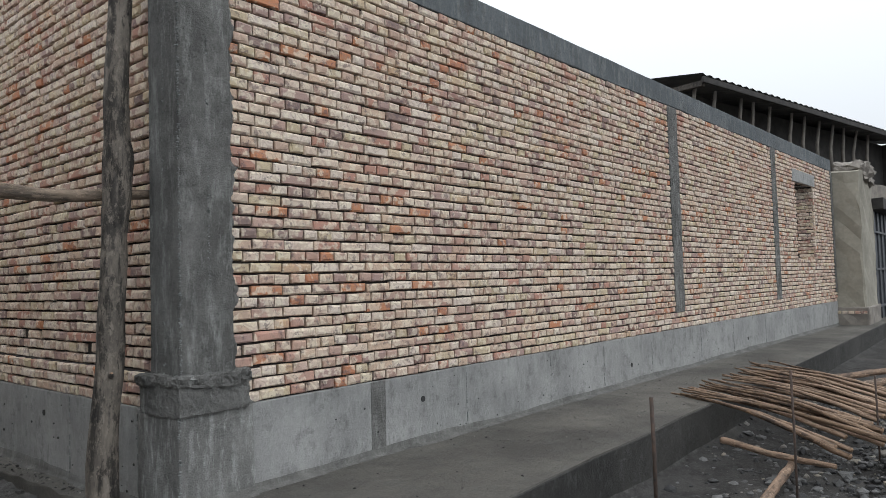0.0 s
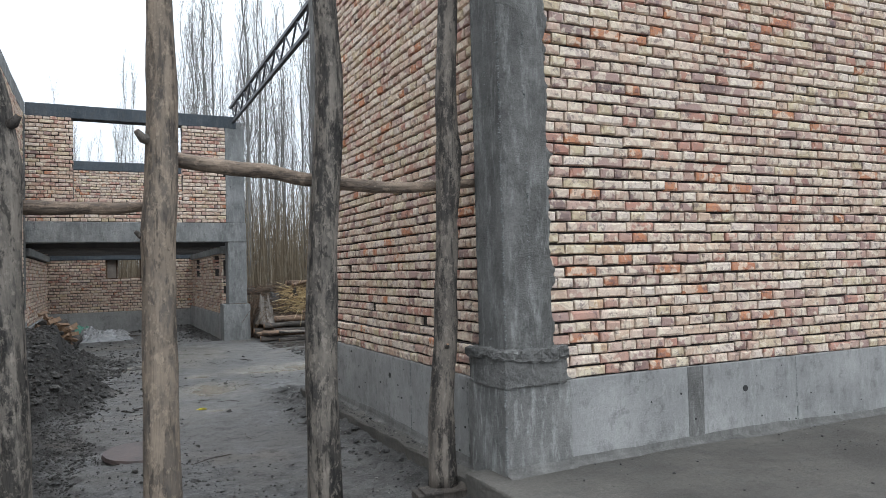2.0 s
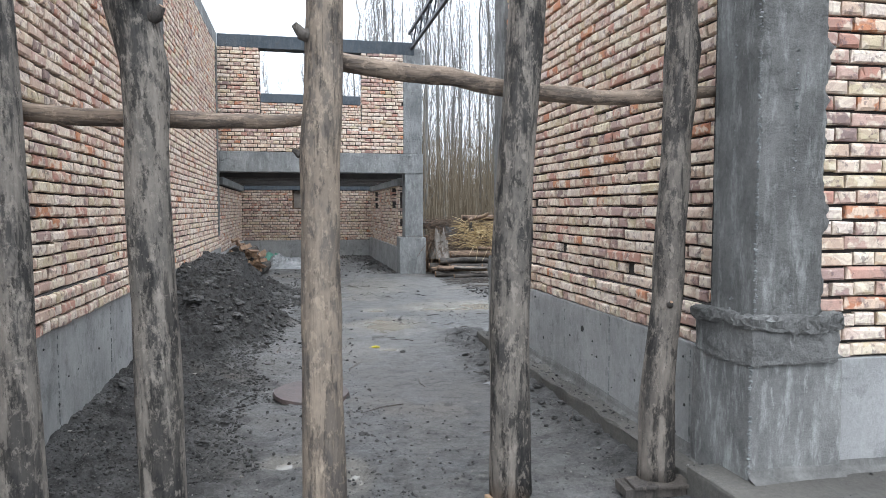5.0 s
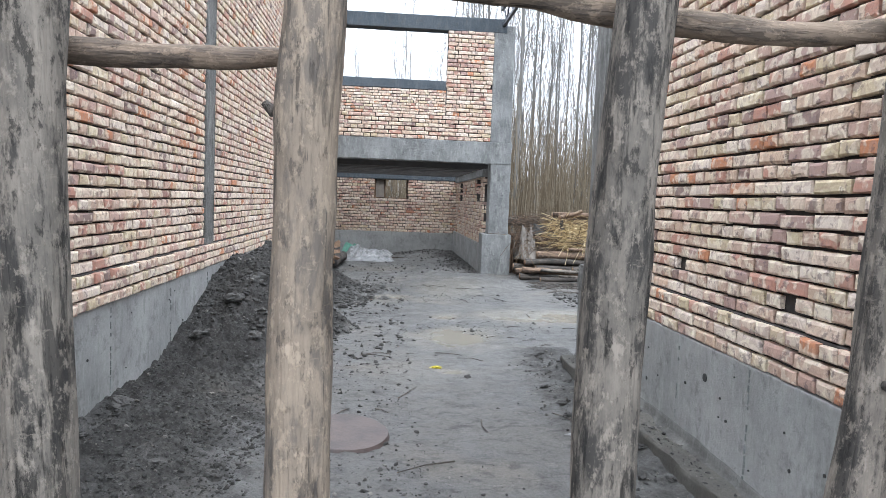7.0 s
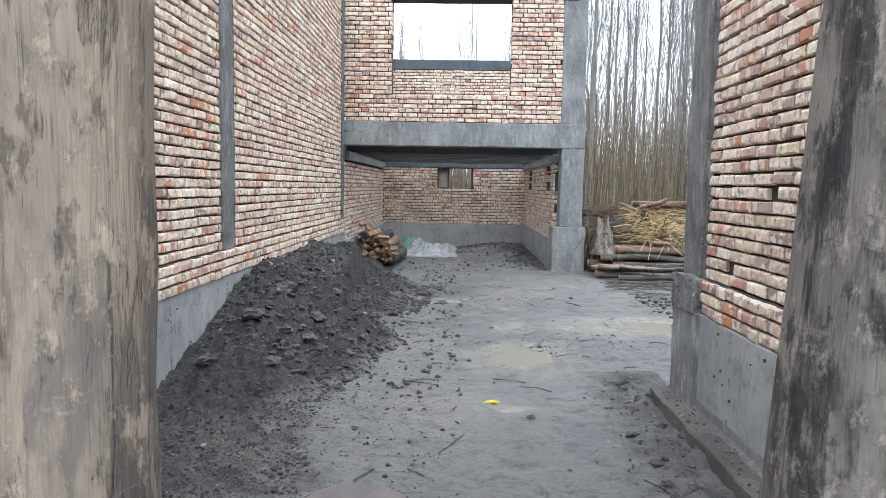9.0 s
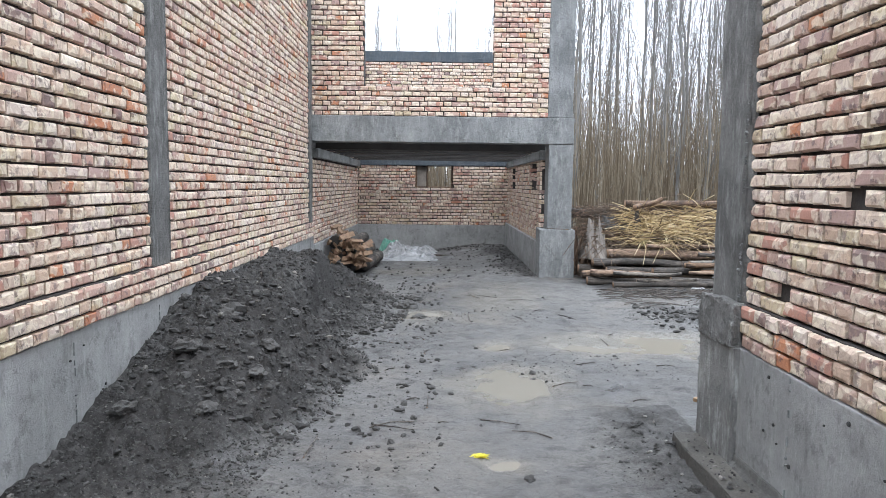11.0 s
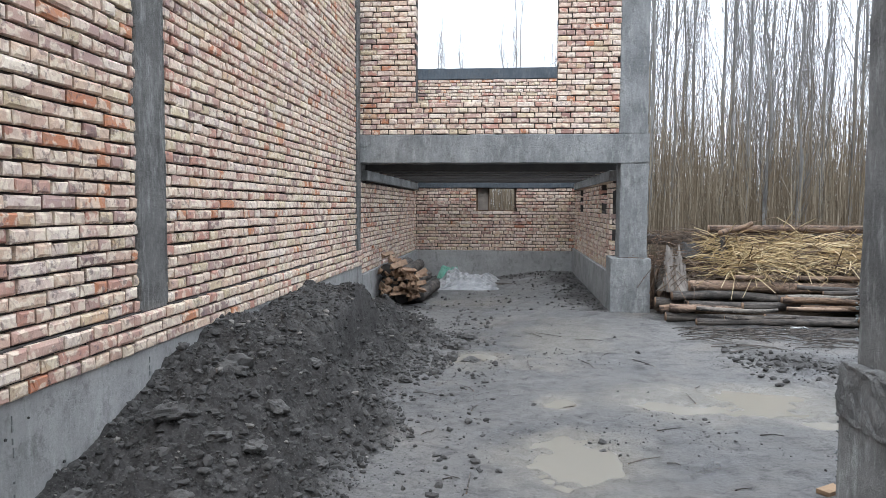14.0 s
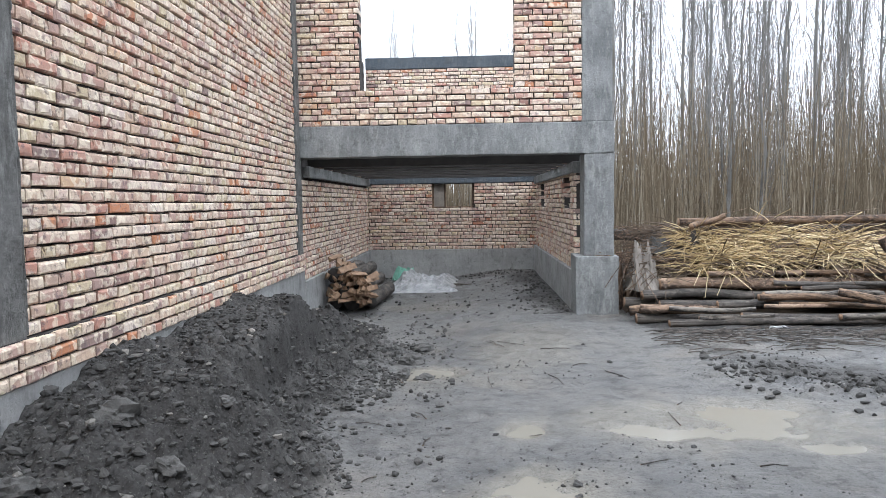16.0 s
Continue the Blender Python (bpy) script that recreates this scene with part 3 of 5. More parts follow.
gable_steps = [(GABLE_FLAT + (SIDE_LEN - GABLE_FLAT) * (GABLE_TOP - z) / (GABLE_TOP - 4.3), 9, z - 0.04, z + 0.04) for z in np.arange(4.2, 5.1, 0.0785)]
brickwork(side, (CX + 0.05, SIDE_END), -90, SIDE_LEN, PL + 3 * PITCH, 51, [(-1, 0.33, 0, 9), (SIDE_LEN - 0.32, 9, 0, 4.27)] + gable_steps,
          (1.4, 4.2, 1.0, 2.2), 5, SIDE_MISSING, 1)
block("plinth_side", (CX, CX + 0.35, CY + 0.02, SIDE_END, -0.25, PL), "smooth grey concrete plinth with drips and small holes", "plinth", M_PLINTH, step=0.5, jitter=0.004, bevel=0.008)


def gable_prism(name, outline, x0, x1, material, label, category):
    """A wall piece of that outline in y and z, from x0 to x1."""
    n = len(outline)
    v = [(x, y, z) for x in (x0, x1) for y, z in outline]
    f = [tuple(range(n)), tuple(reversed(range(n, 2 * n)))] + [(k, k + n, (k + 1) % n + n, (k + 1) % n) for k in range(n)]
    bm = bmesh.new()
    vs = [bm.verts.new(c) for c in v]
    for q in f:
        bm.faces.new([vs[k] for k in q])
    bmesh.ops.recalc_face_normals(bm, faces=bm.faces)
    me = bpy.data.meshes.new(name)
    bm.to_mesh(me)
    bm.free()
    me.materials.append(material)
    return tagged(new(name, me), label, category, kind="structure")


gable_prism("wall_gable", [(CY + 0.3, 3.98), (SIDE_END, 3.98), (SIDE_END, GABLE_TOP - 0.02), (SIDE_END - GABLE_FLAT, GABLE_TOP - 0.02), (CY + 0.3, 4.28)],
            CX + 0.086, CX + 0.36, M_MORTAR, "raised brick gable of the side wall", "wall")
gable_prism("coping_side", [(CY + 0.2, 4.30), (SIDE_END - GABLE_FLAT, GABLE_TOP), (SIDE_END, GABLE_TOP), (SIDE_END, GABLE_TOP + 0.24), (SIDE_END - GABLE_FLAT, GABLE_TOP + 0.24), (CY + 0.2, 4.54)],
            CX + 0.04, CX + 0.38, M_BEAM, "grey concrete ring beam on the side wall", "beam")
wall_core("wall_rear_of_house", (22, SIDE_END - 0.01), 180, 19.6, -0.2, 4.32, 0.36, [], M_MORTAR, "plain rear wall of the house", back=0.0)
wall_core("wall_end_of_house", (CX + FRONT_LEN - 0.02, 3.56), 90, 5.1, -0.2, 4.3, 0.36, [], M_MORTAR, "plain end wall of the house", back=0.0)

block("corner_column", (CX - 0.01, CX + 0.365, CY - 0.045, CY + 0.30, 0.99, 4.3), "rough grey concrete corner column with mortar smears", "column", M_COLUMN, step=0.09, jitter=0.009, bevel=0.02)
block("corner_column_foot", (CX - 0.045, CX + 0.46, CY - 0.08, CY + 0.41, PL - 0.012, 0.945), "rough concrete collar at the foot of the corner column", "column foot", M_COLUMN, step=0.03, jitter=0.011, bevel=0.012)
block("corner_column_lip", (CX - 0.065, CX + 0.475, CY - 0.10, CY + 0.43, 0.93, 1.01), "ragged mortar lip on the column's collar", "column foot", M_COLUMN, step=0.024, jitter=0.024, bevel=0.02)
block("corner_pedestal", (CX - 0.035, CX + 0.5, CY - 0.06, CY + 0.45, -0.25, PL), "grey concrete corner of the plinth with drip marks", "plinth", M_PEDESTAL, step=0.15, jitter=0.005, bevel=0.01)
block("far_column", (CX + 0.02, CX + 0.36, SIDE_END - 0.36, SIDE_END + 0.02, 0.99, 5.28), "rough grey concrete column at the end of the side wall", "column", M_COLUMN, step=0.1, jitter=0.009, bevel=0.02)
block("far_column_foot", (CX - 0.036, CX + 0.42, SIDE_END - 0.43, SIDE_END + 0.045, PL - 0.01, 1.005), "rough concrete collar at the foot of the column", "column foot", M_COLUMN, step=0.03, jitter=0.017, bevel=0.012)
block("far_pedestal", (CX - 0.03, CX + 0.45, SIDE_END - 0.46, SIDE_END + 0.04, -0.25, PL), "grey concrete end of the plinth with drip marks", "plinth", M_PEDESTAL, step=0.15, jitter=0.005, bevel=0.01)



def plinth_marks(parent_name, m, joints, holes, top=PL):
    """Fins left by the formwork, and dark discs whose colour is the shade inside tie holes."""
    owner = bpy.data.objects[parent_name]
    for u in joints:
        bm = bmesh.new()
        z = 0.14
        while z < top - 0.03:
            ln = mr.uniform(0.008, 0.05)
            if mr.random() < 0.75:
                w = mr.uniform(0.0015, 0.005)
                x = u + 0.006 * noise.noise(Vector((u * 5, z * 14, 0)))
                box(x - w, x + w, -0.005, 0.02, z, min(top - 0.01, z + ln), 0.001, bm)
            z += ln + mr.uniform(0.0, 0.03)
        bmesh.ops.transform(bm, matrix=m, verts=bm.verts)
        part("formwork_fin", bm, M_FIN, owner)
    for u, z, rad in holes:
        bm = bmesh.new()
        bmesh.ops.create_cone(bm, cap_ends=True, segments=14, radius1=rad, radius2=rad * 0.9, depth=0.012, matrix=m @ Matrix.Translation((u, 0.001, z)) @ Matrix.Rotation(radians(90), 4, "X"))
        part("tie_hole", bm, M_HOLE, owner)


mr = random.Random(8)
plinth_marks("plinth_front", front_m, [2.75, 4.15, 5.3, 6.6, 8.3, 9.7, 11.4, 13.0, 14.8, 16.0],
             [(2.17, 0.555, 0.028), (6.0, 0.42, 0.03), (10.4, 0.40, 0.03)] + [(mr.uniform(0.7, 9), mr.uniform(0.25, 0.72), mr.uniform(0.004, 0.010)) for _ in range(30)])
patch = rough_box(1.58, 1.735, -0.004, 0.1, 0.19, PL - 0.005, 0.1, 0.003, 0.003)
bmesh.ops.transform(patch, matrix=front_m, verts=patch.verts)
part("mortar_patch", patch, M_COLUMN, bpy.data.objects["plinth_front"], "dark mortar patch")
side_m = Matrix.Translation((CX, SIDE_END, 0)) @ Matrix.Rotation(radians(-90), 4, "Z")
plinth_marks("plinth_side", side_m, [1.0, 2.2, 3.05, 4.1], [(2.57, 0.59, 0.026), (1.7, 0.36, 0.014)] + [(mr.uniform(0.5, 4.1), mr.uniform(0.2, 0.72), mr.uniform(0.004, 0.011)) for _ in range(26)])
left_m = Matrix.Translation((LEFT_X - 0.025, LEFT_Y, 0)) @ Matrix.Rotation(radians(90), 4, "Z")

def smear(owner_name, m, u, way, z0, z1, reach, seed, name="mortar_smear"):
    """Mortar pressed out of a column's edge over the bricks beside it."""
    v, f = [], []
    count = int((z1 - z0) / 0.022)
    for i in range(count + 1):
        z = z0 + (z1 - z0) * i / count
        k = max(0.12, 0.5 + 0.9 * noise.noise(Vector((seed, z * 5.0, 0))) + 0.6 * noise.noise(Vector((seed, z * 19.0, 3))))
        for w, y in ((-0.012, 0.004), (0.0, -0.017 - 0.006 * noise.noise(Vector((seed, z * 24, 7)))), (0.55, -0.010), (1.0, 0.012)):
            v.append(tuple(m @ Vector((u + way * (w if w <= 0 else reach * k * w), y, z + 0.006 * noise.noise(Vector((w * 5, z * 31, seed)))))))
    for i in range(count):
        for k in range(3):
            a = i * 4 + k
            f.append((a, a + 1, a + 5, a + 4))
    mesh_ob(name, v, f, M_COLUMN, bpy.data.objects[owner_name], True)


def foot_band(name, m, u0, u1, z0, high, deep, label):
    """A haunch-shaped strip added where a plinth meets the paving, standing for its dark damp band."""
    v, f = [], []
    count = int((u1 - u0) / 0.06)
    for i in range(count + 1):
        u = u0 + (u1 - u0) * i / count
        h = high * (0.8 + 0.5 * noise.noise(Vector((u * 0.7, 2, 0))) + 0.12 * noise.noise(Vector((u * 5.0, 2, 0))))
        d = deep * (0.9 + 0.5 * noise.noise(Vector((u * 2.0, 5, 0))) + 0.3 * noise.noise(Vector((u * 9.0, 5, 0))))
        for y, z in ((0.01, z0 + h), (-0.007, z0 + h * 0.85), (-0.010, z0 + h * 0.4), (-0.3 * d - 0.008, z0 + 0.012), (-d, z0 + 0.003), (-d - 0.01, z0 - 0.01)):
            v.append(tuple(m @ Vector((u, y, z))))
    for i in range(count):
        for k in range(5):
            a = i * 6 + k
            f.append((a, a + 1, a + 7, a + 6))
    tagged(mesh_ob(name, v, f, M_FOOT_BAND, None, True), label, "trim", kind="structure")


smear("corner_column", front_m, 0.365, 1, 1.0, 3.97, 0.075, 1.0)
smear("corner_column", side_m, SIDE_LEN - 0.30, -1, 1.0, 3.97, 0.045, 2.0)
smear("corner_column_foot", front_m, 0.465, 1, PL + 0.005, 1.0, 0.11, 3.0)
smear("far_column", side_m @ Matrix.Translation((0, 0.05, 0)), 0.36, 1, 1.0, 3.97, 0.05, 4.0)
foot_band("mortar_fillet_front", front_m, 0.5, FRONT_LEN, 0.187, 0.075, 0.06, "dark damp band along the plinth's foot, built as a strip")
foot_band("mortar_fillet_corner", Matrix.Translation((0, CY - 0.062, 0)), CX - 0.04, CX + 0.5, 0.187, 0.06, 0.05, "dark damp band round the plinth's corner, built as a strip")
foot_band("mortar_fillet_side", side_m, 0.45, SIDE_LEN - 0.3, 0.127, 0.09, 0.04, "dark damp band along the side plinth, built as a strip")

# paved apron in front of the house and its narrow return along the side
block("apron", (2.08, 24.0, 2.62, 4.3, -0.35, 0.185), "trowelled grey cement apron along the house", "pavement", M_APRON, step=0.5, jitter=0.012, bevel=0.012)
# front face of the apron as its own slab, darker than the top
block("apron_edge", (2.07, 24.0, 2.608, 2.65, -0.38, 0.172), "dark edge of the cement apron", "pavement", M_APRON_EDGE, step=0.4, jitter=0.008, bevel=0.01)
block("apron_strip", (2.12, 2.34, 4.28, 8.75, -0.3, 0.125), "narrow cement strip along the side wall", "pavement", M_APRON, step=0.18, jitter=0.016, bevel=0.015)

# ---- the left-hand wall of the passage ----
LX, L0, L1 = -1.40, 3.6, 15.66
left = wall_core("wall_left", (LX, L0), 90, 18.5, 0.5, 4.82, 0.36, [], M_MORTAR,
                 "tall unplastered brick wall along the muddy passage", back=0.086)
wall_core("wall_left_foot", (LX, L0), 90, 12.3, PL - 0.02, PL + 3 * PITCH, 0.20, [], M_MORTAR, "projecting brick foot of the tall wall")
tie = 9.68 - L0
brickwork(left, (LX, L0), 90, 12.3, PL, 3, [], (4.4, 9.0, 0, 3), 11)
brickwork(left, (LX - 0.05, L0), 90, 12.3, PL + 3 * PITCH, 49, [(tie, tie + 0.26, 0, 9), (12.05, 12.5, 0, 9)], (4.2, 6.0, 1.0, 2.6), 12,
          [(8.6, 1.05), (10.6, 1.1)], 1)
brickwork(left, (LX - 0.05, L0 + 12.3), 90, 6.2, 0.62, 18, [], None, 13)
block("plinth_left", (LX - 0.35, LX - 0.025, L0, 15.9, -0.25, PL), "smooth grey concrete plinth splashed with mud", "plinth", M_PLINTH, step=0.6, jitter=0.004, bevel=0.008)
plinth_marks("plinth_left", left_m, [2.3, 3.6, 4.9, 6.1], [(mr.uniform(1.5, 7), mr.uniform(0.2, 0.72), mr.uniform(0.004, 0.012)) for _ in range(18)])
block("plinth_room_left", (LX - 0.35, LX - 0.01, 15.9, 22.4, -0.25, 0.62), "grey concrete plinth inside the open room", "plinth", M_PLINTH, step=0.6, jitter=0.004, bevel=0.008)
block("tie_column", (LX - 0.3, LX - 0.04, 9.65, 9.97, 0.985, 4.82), "narrow grey concrete tie column in the tall brick wall", "column", M_COLUMN, step=0.2, jitter=0.007)
block("tie_column", (LX - 0.3, LX - 0.035, 15.68, 15.9, 0.985, 4.82), "narrow grey concrete tie column in the wall's corner", "column", M_COLUMN, step=0.2, jitter=0.007)
block("ring_beam_left", (LX - 0.40, LX - 0.045, L0, 15.9, 4.825, 5.10), "dark grey concrete ring beam on the tall wall", "beam", M_BEAM, step=0.5)

left_face = Matrix.Translation((LX - 0.05, L0, 0)) @ Matrix.Rotation(radians(90), 4, "Z")
smear("tie_column.002", left_face, 9.65 - L0, -1, 1.02, 4.8, 0.04, 5.0)
smear("tie_column.002", left_face, 9.97 - L0, 1, 1.02, 4.8, 0.04, 6.0)

# ---- the open room at the end of the passage, and the unfinished floor above it ----
FY, RY = 15.86, 22.1
block("portal_beam", (LX - 0.1, 2.80, FY - 0.01, FY + 0.33, 2.31, 2.73), "thick grey concrete beam over the open room", "beam", M_BEAM, step=0.15, jitter=0.008, bevel=0.014)
block("portal_column", (2.40, 2.80, FY, FY + 0.40, 0.92, 2.31), "streaked grey concrete column carrying the beam", "column", M_BEAM, step=0.1, jitter=0.008, bevel=0.015)
block("portal_column_foot", (2.28, 2.85, FY - 0.05, FY + 0.48, -0.1, 0.93), "broad concrete foot of the column with drip marks", "column foot", M_BEAM, step=0.1, jitter=0.009, bevel=0.015)
block("upper_column", (2.37, 2.78, FY + 0.01, FY + 0.35, 2.73, 4.98), "smooth dark grey concrete corner column", "column", M_BEAM, step=0.2, jitter=0.005)
block("upper_beam", (LX - 0.04, 2.62, FY + 0.0, FY + 0.30, 4.83, 5.10), "dark grey concrete beam spanning the window gap", "beam", M_DARKBEAM, step=0.3, jitter=0.006)
UP_WIN = (0.85, 2.93, 3.20, 4.83)
upper = wall_core("wall_upper", (LX - 0.05, FY), 0, 3.82, 2.73, 4.83, 0.25, [UP_WIN], M_MORTAR,
                  "upper brick wall with an empty window gap")
brickwork(upper, (LX - 0.05, FY), 0, 3.82, 2.73, 27, [UP_WIN], (0, 3.8, 2.7, 3.3), 21, deep=0.24)

REAR_WIN = (1.44, 2.40, 1.55, 2.10)
rear = wall_core("wall_rear", (LX - 0.05, RY), 0, 3.8, 0.5, 4.66, 0.3, [REAR_WIN], M_MORTAR, "brick rear wall of the open room with a small window gap")
brickwork(rear, (LX - 0.05, RY), 0, 3.8, 0.62, 19, [REAR_WIN], (0, 3.8, 0.5, 1.4), 22, [], deep=0.28)
brickwork(rear, (LX - 0.05, RY), 0, 3.8, 3.1, 20, [], None, 23)
block("plinth_rear", (LX - 0.05, 2.35, RY - 0.01, RY + 0.3, -0.3, 0.62), "grey concrete plinth of the rear wall", "plinth", M_PLINTH, step=0.5, jitter=0.004, bevel=0.008)
# rear band takes the darker concrete so its colour carries the room's shade
block("band_beam_rear", (LX - 0.05, 2.35, RY - 0.02, RY + 0.28, 2.11, 2.32), "concrete band on the rear wall, dark for the room's shade", "beam", M_DARKBEAM, step=0.4)
block("rear_top_beam", (LX - 0.05, 2.5, RY - 0.01, RY + 0.3, 4.67, 4.93), "dark concrete beam on top of the rear wall", "beam", M_DARKBEAM, step=0.4)
INNER = [(1.0, 1.9, 1.58, 2.06), (4.6, 5.42, 1.60, 2.06)]
inner = wall_core("wall_room", (2.32, RY), -90, RY - FY - 0.4, 0.5, 2.06, 0.27, INNER, M_MORTAR, "brick wall of the open room with two small window gaps")
brickwork(inner, (2.32, RY), -90, RY - FY - 0.4, 0.70, 18, INNER, (3.4, 6.2, 0.6, 1.5), 24, deep=0.26)
block("plinth_room", (2.28, 2.62, FY + 0.4, RY, -0.3, 0.70), "grey concrete plinth of the open room", "plinth", M_PLINTH, step=0.5, jitter=0.004, bevel=0.008)
block("band_beam_room", (2.29, 2.60, FY + 0.34, RY, 2.065, 2.22), "concrete band on the room's wall", "beam", M_BEAM, step=0.4)
block("band_beam_left", (LX - 0.25, LX + 0.01, FY + 0.34, RY, 2.065, 2.22), "concrete band on the room's left wall", "beam", M_BEAM, step=0.4)
# joists: the shade of their undersides is put into the timber's colour
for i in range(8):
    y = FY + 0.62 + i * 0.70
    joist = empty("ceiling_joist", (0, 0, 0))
    tagged(joist, "sawn timber joist, coloured near black for the shade beneath", "joist", "joists of the open room")
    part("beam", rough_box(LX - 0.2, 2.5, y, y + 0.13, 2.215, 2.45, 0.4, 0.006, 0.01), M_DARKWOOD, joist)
    # added blocks in brick colour stand in for the pale lit gaps between joists
    for x in (LX - 0.06, 2.24):
        for z in (2.224, 2.296):
            part("brick", box(x, x + 0.12, y + 0.2, y + 0.44, z, z + 0.066, 0.006), M_BRICK, joist)

frame_ob = empty("window_frame", (LX - 0.05 + REAR_WIN[0], RY + 0.1, REAR_WIN[2]))
tagged(frame_ob, "rough timber frame in the rear window gap", "window frame", kind="structure")
fw, fh = REAR_WIN[1] - REAR_WIN[0], REAR_WIN[3] - REAR_WIN[2]
part("jamb", box(0.0, 0.05, 0, 0.08, 0.0, fh, 0.004), M_STICK, frame_ob)
part("jamb", box(fw - 0.05, fw, 0, 0.08, 0.0, fh, 0.004), M_STICK, frame_ob)
part("jamb", box(0.28, 0.32, 0.01, 0.07, 0.04, fh, 0.004), M_STICK, frame_ob)
part("sill", box(0.05, fw - 0.05, 0, 0.08, 0.0, 0.04, 0.004), M_STICK, frame_ob)
part("shutter_board", box(0.05, 0.28, 0.03, 0.05, 0.04, fh, 0.003), M_SACK, frame_ob)

# welded truss from the portal's corner to the house
truss = empty("roof_truss")
tagged(truss, "dark primed steel lattice truss spanning the gap", "truss")
TX = 2.55
for z in (4.98, 5.36):
    part("chord", box(TX - 0.03, TX + 0.03, SIDE_END - 0.05, FY + 0.3, z - 0.03, z + 0.03, 0.006), M_STEEL, truss)
for i in range(20):
    y = SIDE_END + 0.04 + i * 0.36
    a, b = ((y, 5.0), (y + 0.36, 5.34)) if i % 2 else ((y, 5.34), (y + 0.36, 5.0))
    v, f, s = tube([(TX, a[0], a[1]), (TX, b[0], b[1])], [0.017, 0.017], 6)
    mesh_ob("web_bar", v, f, M_STEEL, truss)
part("seat_plate", box(TX - 0.1, TX + 0.1, FY + 0.08, FY + 0.28, 4.94, 4.952, 0.0), M_STEEL, truss)
part("seat_plate", box(TX - 0.1, TX + 0.1, SIDE_END + 0.022, SIDE_END + 0.034, 4.88, 5.46, 0.0), M_STEEL, truss)


# ---- ground ----
PUDDLES = [(1.3, 10.15, 0.27, 0.40), (2.95, 11.75, 0.55, 0.36), (2.2, 11.45, 0.34, 0.18), (0.47, 13.1, 0.24, 0.20), (1.24, 11.5, 0.12, 0.16),
           (3.3, 11.1, 0.25, 0.10), (0.08, 5.28, 0.13, 0.08), (0.40, 4.92, 0.07, 0.16), (1.05, 8.5, 0.12, 0.10)]
SILT = [(1.45, 14.2, 0.75, 1.0, 0.55), (0.6, 12.9, 0.7, 0.35, 0.5), (2.7, 11.6, 1.25, 0.6, 0.8), (1.3, 10.1, 0.5, 0.65, 0.7), (0.75, 8.4, 0.5, 0.5, 0.3), (3.6, 11.0, 0.7, 0.3, 0.4), (0.3, 17.6, 0.7, 0.8, 0.5)]


def ground_height(x, y):
    z = 0.14 * smooth_step(12.3, 16.0, y) * smooth_step(0.2, 1.8, x) * (1 - smooth_step(40, 60, y))
    z -= 0.10 * smooth_step(3.6, 2.0, y) * (1 - smooth_step(1.5, 2.2, x))
    z -= 0.26 * smooth_step(1.6, 2.4, x) * smooth_step(3.0, 2.4, y)
    near = -1.6 < x < 9 and -3 < y < 24
    if near:
        p = Vector((x, y, 0))
        z += 0.022 * noise.noise(p * 0.9) + 0.016 * noise.noise(p * 3.1) + 0.013 * noise.noise(p * 7.5) + 0.006 * noise.noise(p * 23.0)
        rubble = smooth_step(0.45, 0.0, abs(x - 2.1)) * 0.05 if 4 < y < 9.5 else 0.0
        rubble += 0.06 * smooth_step(0.9, 0.2, abs(y - 12.6 - (x - 4) * -0.55)) * smooth_step(2.8, 3.6, x)
        rubble += 0.05 * smooth_step(1.2, -0.8, x) * smooth_step(9.0, 5.0, y)
        z += rubble * (0.4 + abs(noise.noise(p * 6.0)) * 1.6)
        for px, py, rx, ry in PUDDLES:
            d = math.hypot((x - px) / rx, (y - py) / ry)
            if d > 2.3:
                continue
            d += 0.75 * noise.noise(p * 2.6 + Vector((9, 0, 0))) + 0.35 * noise.noise(p * 8.0)
            if d < 1.4:
                z -= 0.035 * smooth_step(1.4, 0.5, d)
    return z


def grid_lines(lo, hi, step, far, grow=1.25):
    a = list(np.arange(lo, hi, step))
    s, v = step, hi
    while v < far:
        a.append(v)
        s *= grow
        v += s
    a.append(far)
    s, v, b = step, lo - step, []
    while v > -far:
        b.append(v)
        s *= grow
        v -= s
    b.append(-far)
    return list(reversed(b)) + a


def earth_masks(ob, places, soil_of):
    """Where the ground is dug soil and where rain has left silt."""
    soil, silt = [], []
    for x, y, z in places:
        p = Vector((x, y, 0))
        soil.append(soil_of(x, y, z))
        k = 0.0
        if -1.6 < x < 6 and 4 < y < 19:
            wob = 0.6 * noise.noise(p * 1.9 + Vector((0, 0, 6))) + 0.35 * noise.noise(p * 6.0)
            for sx, sy, rx, ry, much in SILT:
                k = max(k, much * smooth_step(1.35, 0.3, math.hypot((x - sx) / rx, (y - sy) / ry) + wob))
            for px, py, rx, ry in PUDDLES:
                d = math.hypot((x - px) / rx, (y - py) / ry)
                if d > 2.7:
                    continue
                d += 0.75 * noise.noise(p * 2.6 + Vector((9, 0, 0))) + 0.35 * noise.noise(p * 8.0)
                k = max(k, smooth_step(2.1, 0.9, d))
        silt.append(k)
    for name, values in (("soil", soil), ("silt", silt)):
        ob.data.attributes.new(name, "FLOAT", "POINT").data.foreach_set("value", values)


